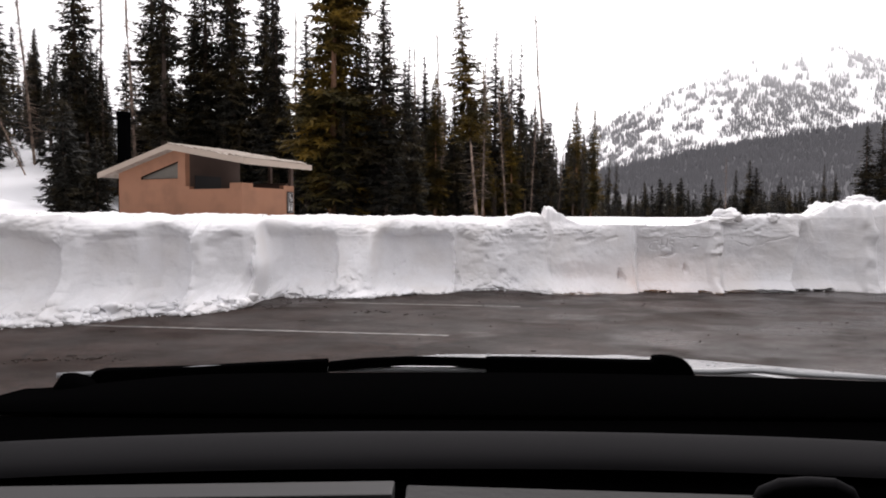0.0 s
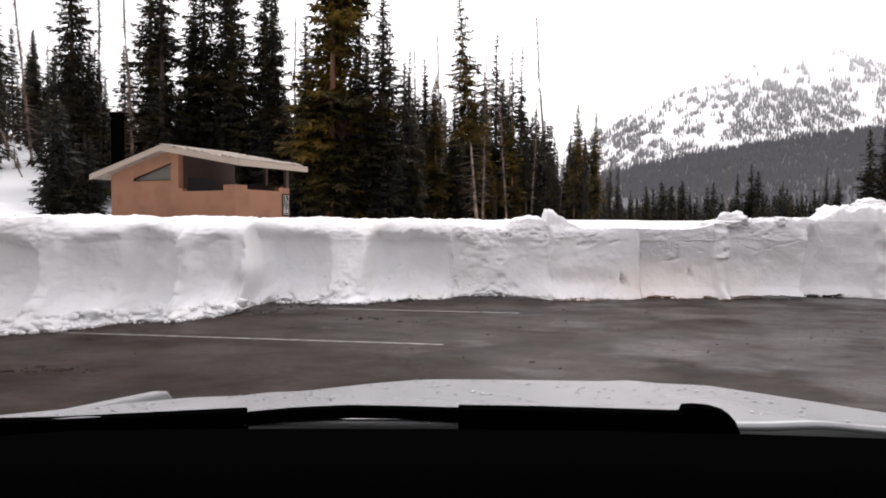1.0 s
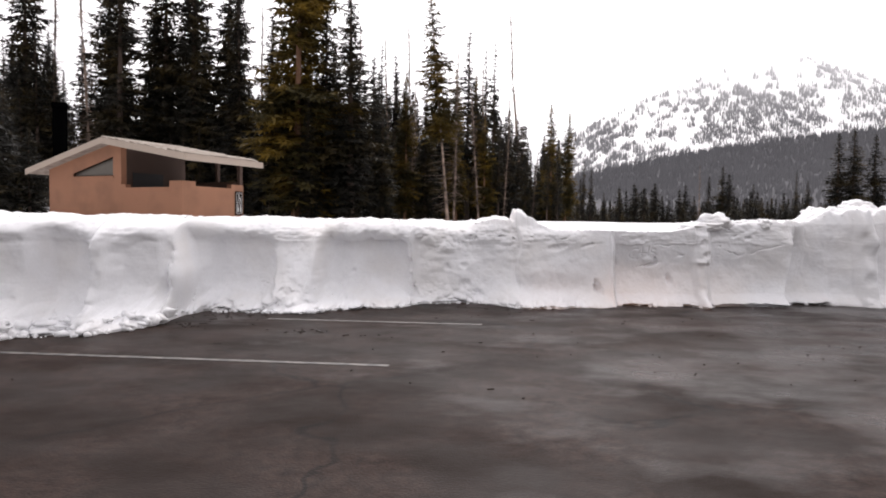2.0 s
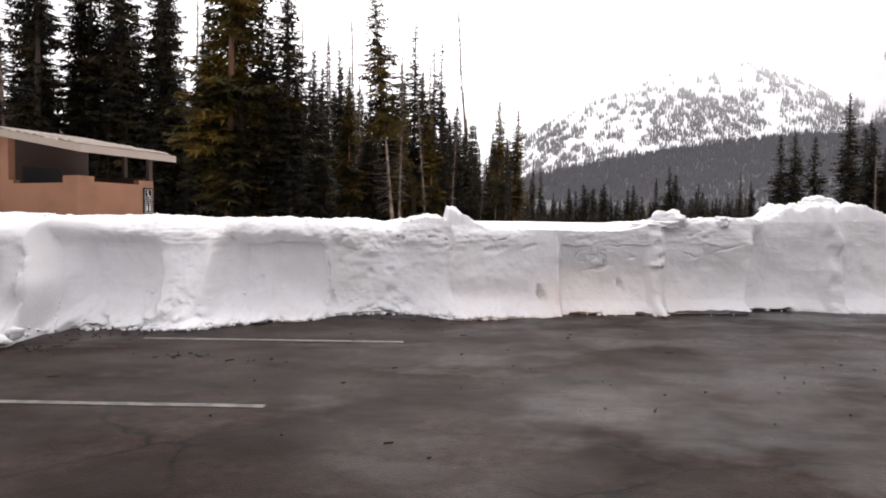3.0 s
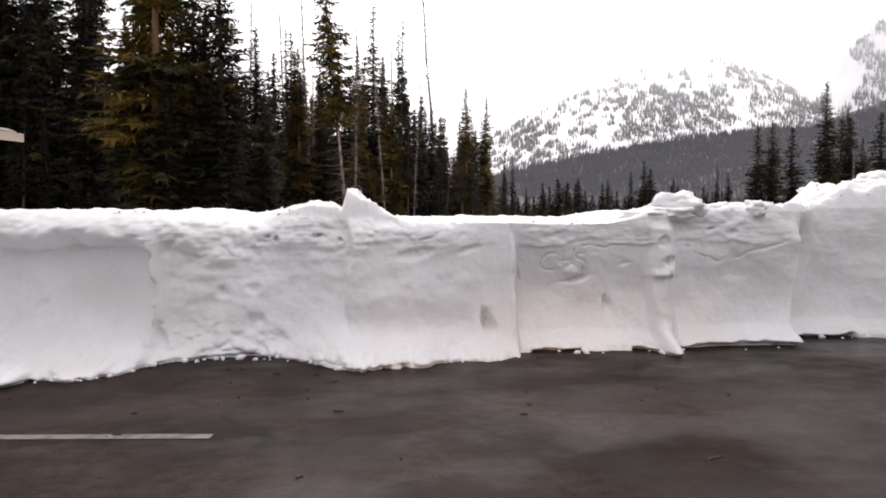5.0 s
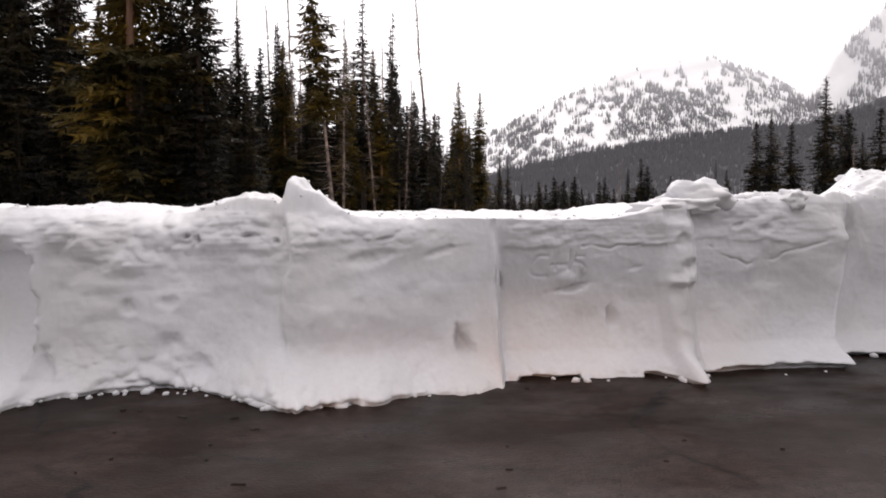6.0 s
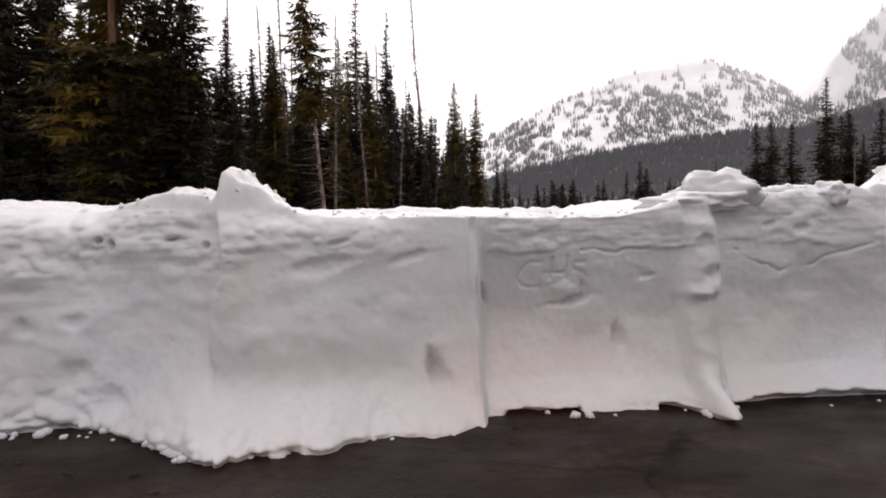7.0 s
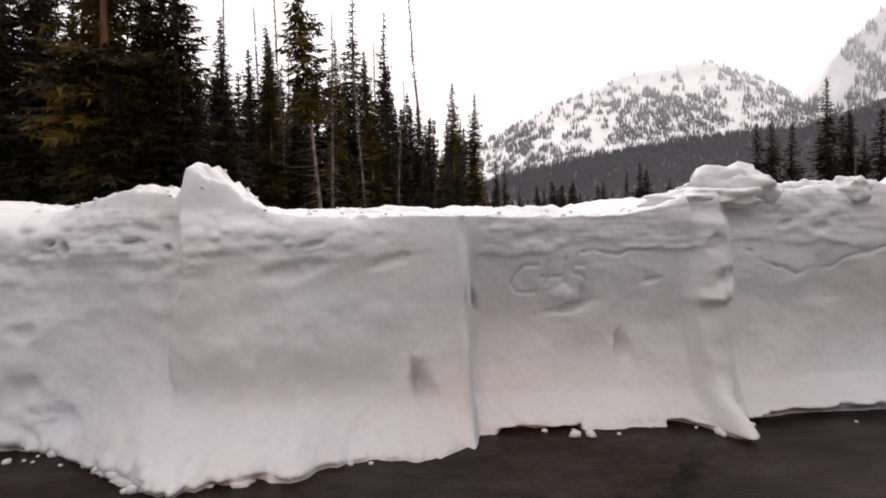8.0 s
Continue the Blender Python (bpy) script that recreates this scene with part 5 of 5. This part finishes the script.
def keep_high(x, y, rs):
    """Ledges along the slope, torn into small patches; few trees below the crest."""
    f = (y - 1000) / 800.0
    along, across = 0.6 * x + 0.8 * y, 0.8 * x - 0.6 * y
    ledge = 0.45 * fbm(along / 90.0, across / 20.0, 3, 7) + 0.25 * fbm(x / 110.0, y / 26.0, 3, 5) + 0.8 * fbm(x / 17.0, y / 30.0, 3, 8) + 0.3 * fbm(x / 240.0, y / 240.0, 2, 6)
    return ledge + 0.34 - 0.9 * step01(f, 0.6, 0.97) > 0.62 * rs.random_sample(len(x)) - 0.05


def keep_flank(x, y, rs):
    ledge = 0.8 * fbm(x / 60.0, y / 30.0, 3, 9) + 0.7 * fbm(x / 22.0, y / 30.0, 3, 10)
    return (ledge + 0.1 > 0.7 * rs.random_sample(len(x)) - 0.1) & (y > 1015)


forest("valley_forest", LOW, 900, 640, 5, 101, 34000, 8, keep_low, FAR_NEEDLE, "dense conifer forest on the low ridge, haze in its grey", 1.0)
forest("ridge_forest", HIGH, 1800, 800, 8, 102, 54000, 14, keep_high, FAR_NEEDLE_HIGH, "scattered conifers on the steep ridge, haze in their grey", 1.0)
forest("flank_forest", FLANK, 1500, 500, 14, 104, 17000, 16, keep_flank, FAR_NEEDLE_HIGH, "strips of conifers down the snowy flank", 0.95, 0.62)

# ---- the car, standing where the drive begins ----
def hood_z(x, y):
    """The bonnet: falls forward, crowned across, with a soft ridge along each side."""
    return -0.345 - 0.179 * (y - 1.5) - 0.018 * (np.abs(x) / 0.95) ** 3 + 0.006 * np.exp(-((np.abs(x) - 0.62) / 0.07) ** 2) - 0.055 * step01(-x, 0.0, 0.75) * (y - 1.46) / 1.2


def car():
    c = thing("car", pose(0.073, -0.03, 1.386), "silver car with black dashboard and wiper, standing in the lot", "car")
    hx, hy = np.linspace(-0.9, 1.04, 70), np.linspace(1.46, 2.68, 34)
    HX, HY = np.meshgrid(hx, hy)
    HX = HX * (1 - 0.07 * ((HY - 1.46) / 1.22) ** 2)
    hood = new("bonnet", grid_mesh("bonnet", HX, HY, hood_z(HX - 0.07, HY), HOOD_PAINT))
    hood.parent = c
    tagged(hood, "wet silver bonnet")
    solid = hood.modifiers.new("sheet", "SOLIDIFY")
    solid.thickness, solid.offset = 0.012, -1
    for sx in (-1, 1):
        x0, x1 = (1.045, 1.1) if sx > 0 else (-0.96, -0.905)
        part("wing", slab([(x0, 1.2, -1.05), (x0, 2.8, -1.05), (x0, 2.8, -0.72), (x0, 2.66, -0.6), (x0, 1.46, -0.4), (x0, 1.2, -0.4)], (x1 - x0, 0, 0), 0.01), HOOD_PAINT, c)
        part("side_panel", slab([(x0, -1.4, -1.05), (x0, 1.19, -1.05), (x0, 1.19, -0.42), (x0, -1.4, -0.32)], (x1 - x0, 0, 0), 0.01), HOOD_PAINT, c)
        part("door_lining", slab([(x0 - 0.03 * sx, -1.4, -1.0), (x0 - 0.03 * sx, 1.15, -1.0), (x0 - 0.03 * sx, 1.15, -0.4), (x0 - 0.03 * sx, -1.4, -0.28)], (0.02 * sx, 0, 0)), BLACK_PLASTIC, c)
        part("roof_pillar", tube([(x0, 1.15, -0.4), (x0 - 0.12 * sx, 0.4, 0.2)], [0.05, 0.05], 8), BLACK_PLASTIC, c)
        for wy in (1.95, -0.9):
            wheel = part("wheel", tube([(0.72 * sx + 0.07, wy, -1.046), (0.92 * sx + 0.07, wy, -1.046)], [0.34, 0.34], 28), RUBBER, c)
            part("rim", tube([(0.922 * sx + 0.07, wy, -1.046), (0.934 * sx + 0.07, wy, -1.046)], [0.2, 0.19], 20), HOOD_PAINT, wheel)
    part("bumper", box(-0.92, 1.06, 2.7, 2.86, -1.15, -0.72, 0.03), HOOD_PAINT, c)
    part("floor_pan", box(-0.9, 1.04, -1.4, 1.2, -1.08, -1.0), BLACK_PLASTIC, c)
    part("roof", slab([(-0.86, 0.4, 0.2), (1.0, 0.4, 0.2), (1.0, -1.4, 0.24), (-0.86, -1.4, 0.24)], (0, 0, 0.04)), BLACK_PLASTIC, c, "dark roof lining")
    RX, RY = np.meshgrid(np.linspace(-1, 1, 25), np.linspace(-1.46, 0.44, 25))
    skin = new("roof_skin", grid_mesh("roof_skin", 0.07 + RX * (0.98 - 0.1 * step01(RY, -0.6, 0.44)), RY, 0.3 - 0.05 * RX ** 4 - 0.035 * step01(RY, -0.4, 0.44) - 0.06 * step01(-RY, 0.9, 1.46), HOOD_PAINT))
    skin.parent = c
    tagged(skin, "silver outer roof")
    crust = skin.modifiers.new("sheet", "SOLIDIFY")
    crust.thickness, crust.offset = 0.015, -1
    part("tailgate", slab([(-0.94, -1.46, -1.0), (-0.94, -1.6, -0.95), (-0.94, -1.64, -0.4), (-0.94, -1.5, 0.2), (-0.94, -1.46, 0.2)], (2.02, 0, 0), 0.03), HOOD_PAINT, c)
    part("rear_panel", box(-0.94, 1.08, -1.45, -1.41, -1.0, 0.24), BLACK_PLASTIC, c)
    # cowl under the windscreen, bowed across the car
    cols = np.linspace(-0.95, 1.05, 48)
    crown = -0.347 - 0.016 * (np.abs(cols - 0.07) / 0.9) ** 2 - 0.022 * step01(-cols, 0.5, 0.95)
    CX = np.tile(cols, (5, 1))
    CY = np.tile(np.array([1.45, 1.44, 1.42, 1.28, 1.1])[:, None], (1, 48))
    CZ = np.vstack([crown - 0.12, crown - 0.01, crown, crown + 0.012, crown * 0 - 0.346])
    cowl = new("cowl", grid_mesh("cowl", CX, CY, CZ, BLACK_PLASTIC))
    cowl.parent = c
    sheet = cowl.modifiers.new("sheet", "SOLIDIFY")
    sheet.thickness, sheet.offset = 0.006, -1
    # dashboard: dark top, padded brow, shadow gap, trim panels
    dash = part("dashboard", slab([(-0.9, 1.1, -0.35), (-0.9, 1.05, -0.374), (-0.9, 0.95, -0.414), (-0.9, 0.95, -0.56), (-0.9, 1.1, -0.56)], (1.94, 0, 0), 0.003), BLACK_PLASTIC, c)
    cols, rows = np.linspace(-0.9, 1.03, 60), np.linspace(0, 1, 11)
    PX, PR = np.meshgrid(cols, rows)
    bow = -0.347 - 0.0375 * (PX - 0.024) ** 2 + 0.006 * np.clip(PX, 0, 1)
    PY = 1.046 - 0.094 * np.sin(PR * 1.57)
    PZ = bow - 0.008 - 0.035 * (1 - np.cos(PR * 1.57)) + 0.008 * np.sin(np.clip(PR * 6, 0, 1) * 1.57)
    pad = new("dash_pad", grid_mesh("dash_pad", PX, PY, PZ, DASH_GREY))
    pad.parent = dash
    tagged(pad, "dark grey grained vinyl pad")

    def panel(x0, x1, z0, z1, depth):
        """A trim panel whose upper edge runs from z0 to z1."""
        return slab([(x0, 0.84, -0.6), (x1, 0.84, -0.6), (x1, 0.84, z1), (x0, 0.84, z0)], (0, depth, 0), 0.003)

    part("trim_panel", panel(-0.9, -0.089, -0.393, -0.376, 0.05), DASH_TRIM, dash, "worn mid-grey trim panel")
    part("trim_panel", panel(-0.072, 0.432, -0.382, -0.394, 0.05), RUBBER, dash)
    part("trim_panel", panel(0.442, 1.0, -0.394, -0.413, 0.04), BLACK_PLASTIC, dash)
    part("instrument_hood", tube([(0.422, 0.882, -0.399), (0.432, 0.882, -0.385), (0.458, 0.882, -0.375), (0.497, 0.882, -0.372), (0.535, 0.882, -0.374), (0.559, 0.882, -0.385), (0.569, 0.882, -0.399)], [0.005, 0.007, 0.008, 0.008, 0.008, 0.007, 0.005], 10), DASH_GREY, dash, "rounded grey brow", True)
    # wiper: pivot cap, arm and two blades lying along the windscreen's foot
    wiper = part("wiper", slab([(-0.836, 1.45, -0.39), (-0.282, 1.45, -0.376), (-0.284, 1.45, -0.323), (-0.592, 1.45, -0.341), (-0.793, 1.45, -0.348), (-0.811, 1.45, -0.352)], (0, 0.03, 0), 0.004), BLACK_PLASTIC, c, "black wiper lying along the windscreen's foot")
    part("pivot_cap", tube([(-0.83, 1.41, -0.42), (-0.828, 1.41, -0.375), (-0.824, 1.41, -0.358), (-0.82, 1.41, -0.352)], [0.05, 0.044, 0.034, 0.012], 16), BLACK_PLASTIC, wiper, "", True)
    part("arm", slab([(-0.281, 1.45, -0.349), (-0.203, 1.45, -0.34), (-0.106, 1.45, -0.334), (-0.009, 1.45, -0.335), (0.085, 1.45, -0.339), (0.085, 1.45, -0.318), (-0.009, 1.45, -0.316), (-0.106, 1.45, -0.315), (-0.203, 1.45, -0.32), (-0.281, 1.45, -0.328)], (0, 0.02, 0), 0.003), BLACK_PLASTIC, wiper)
    part("blade", slab([(0.076, 1.45, -0.37), (0.549, 1.45, -0.37), (0.547, 1.45, -0.354), (0.538, 1.45, -0.334), (0.524, 1.45, -0.319), (0.5, 1.45, -0.312), (0.475, 1.45, -0.31), (0.455, 1.45, -0.311), (0.451, 1.45, -0.322), (0.221, 1.45, -0.317), (0.076, 1.45, -0.316)], (0, 0.03, 0), 0.003), BLACK_PLASTIC, wiper)
    part("rubber_strip", slab([(0.549, 1.45, -0.37), (0.76, 1.45, -0.376), (0.76, 1.45, -0.362), (0.549, 1.45, -0.357)], (0, 0.012, 0), 0.002), BLACK_PLASTIC, wiper)
    for hx in (-0.6, 0.75):
        lamp = part("headlamp", box(hx - 0.16, hx + 0.16, 2.9, 2.92, -0.7209, -0.7155, 0.0005), BLACK_PLASTIC, c, "headlamp housing with a dark upper shield")
        part("reflector", box(hx - 0.16, hx + 0.16, 2.865, 2.875, -0.77, -0.7, 0.003), HOOD_PAINT, lamp)
    return c


def drops():
    """Raindrops standing on the bonnet."""
    rng = random.Random(31)
    verts, faces = [], []
    for _ in range(420):
        x, y = rng.uniform(-0.78, 0.92), rng.uniform(1.5, 2.64)
        r = 0.0025 + 0.005 * rng.random() ** 3
        base, z = len(verts), float(hood_z(np.array(x - 0.07), np.array(y)))
        for ring, (k, h) in enumerate(((1.0, 0.0), (0.75, 0.45))):
            verts += [(x + 0.073 + r * k * math.cos(q * 1.0472), y - 0.03 + r * k * math.sin(q * 1.0472), 1.386 + z + r * h + 0.0005) for q in range(6)]
        verts.append((x + 0.073, y - 0.03, 1.386 + z + r * 0.65))
        faces += [(base + q, base + (q + 1) % 6, base + 6 + (q + 1) % 6, base + 6 + q) for q in range(6)]
        faces += [(base + 6 + q, base + 6 + (q + 1) % 6, base + 12) for q in range(6)]
    ob = new("water_drops", mesh_of("water_drops", verts, faces, WATER))
    tagged(ob, "clear water drops standing on the silver bonnet", "water drops", kind="stuff")


car()
drops()
for hx, aim in ((-0.525, 3.3), (0.825, 4.5)):
    beam = bpy.data.lights.new("headlamp_beam", "SPOT")
    beam.energy, beam.color, beam.spot_size, beam.spot_blend, beam.shadow_soft_size = 850, (1.0, 0.58, 0.36), radians(15), 0.7, 0.0012
    new("headlamp_beam", beam).matrix_world = look((hx, 2.859, 1.386 - 0.72), (aim, 12.5, 0.36))
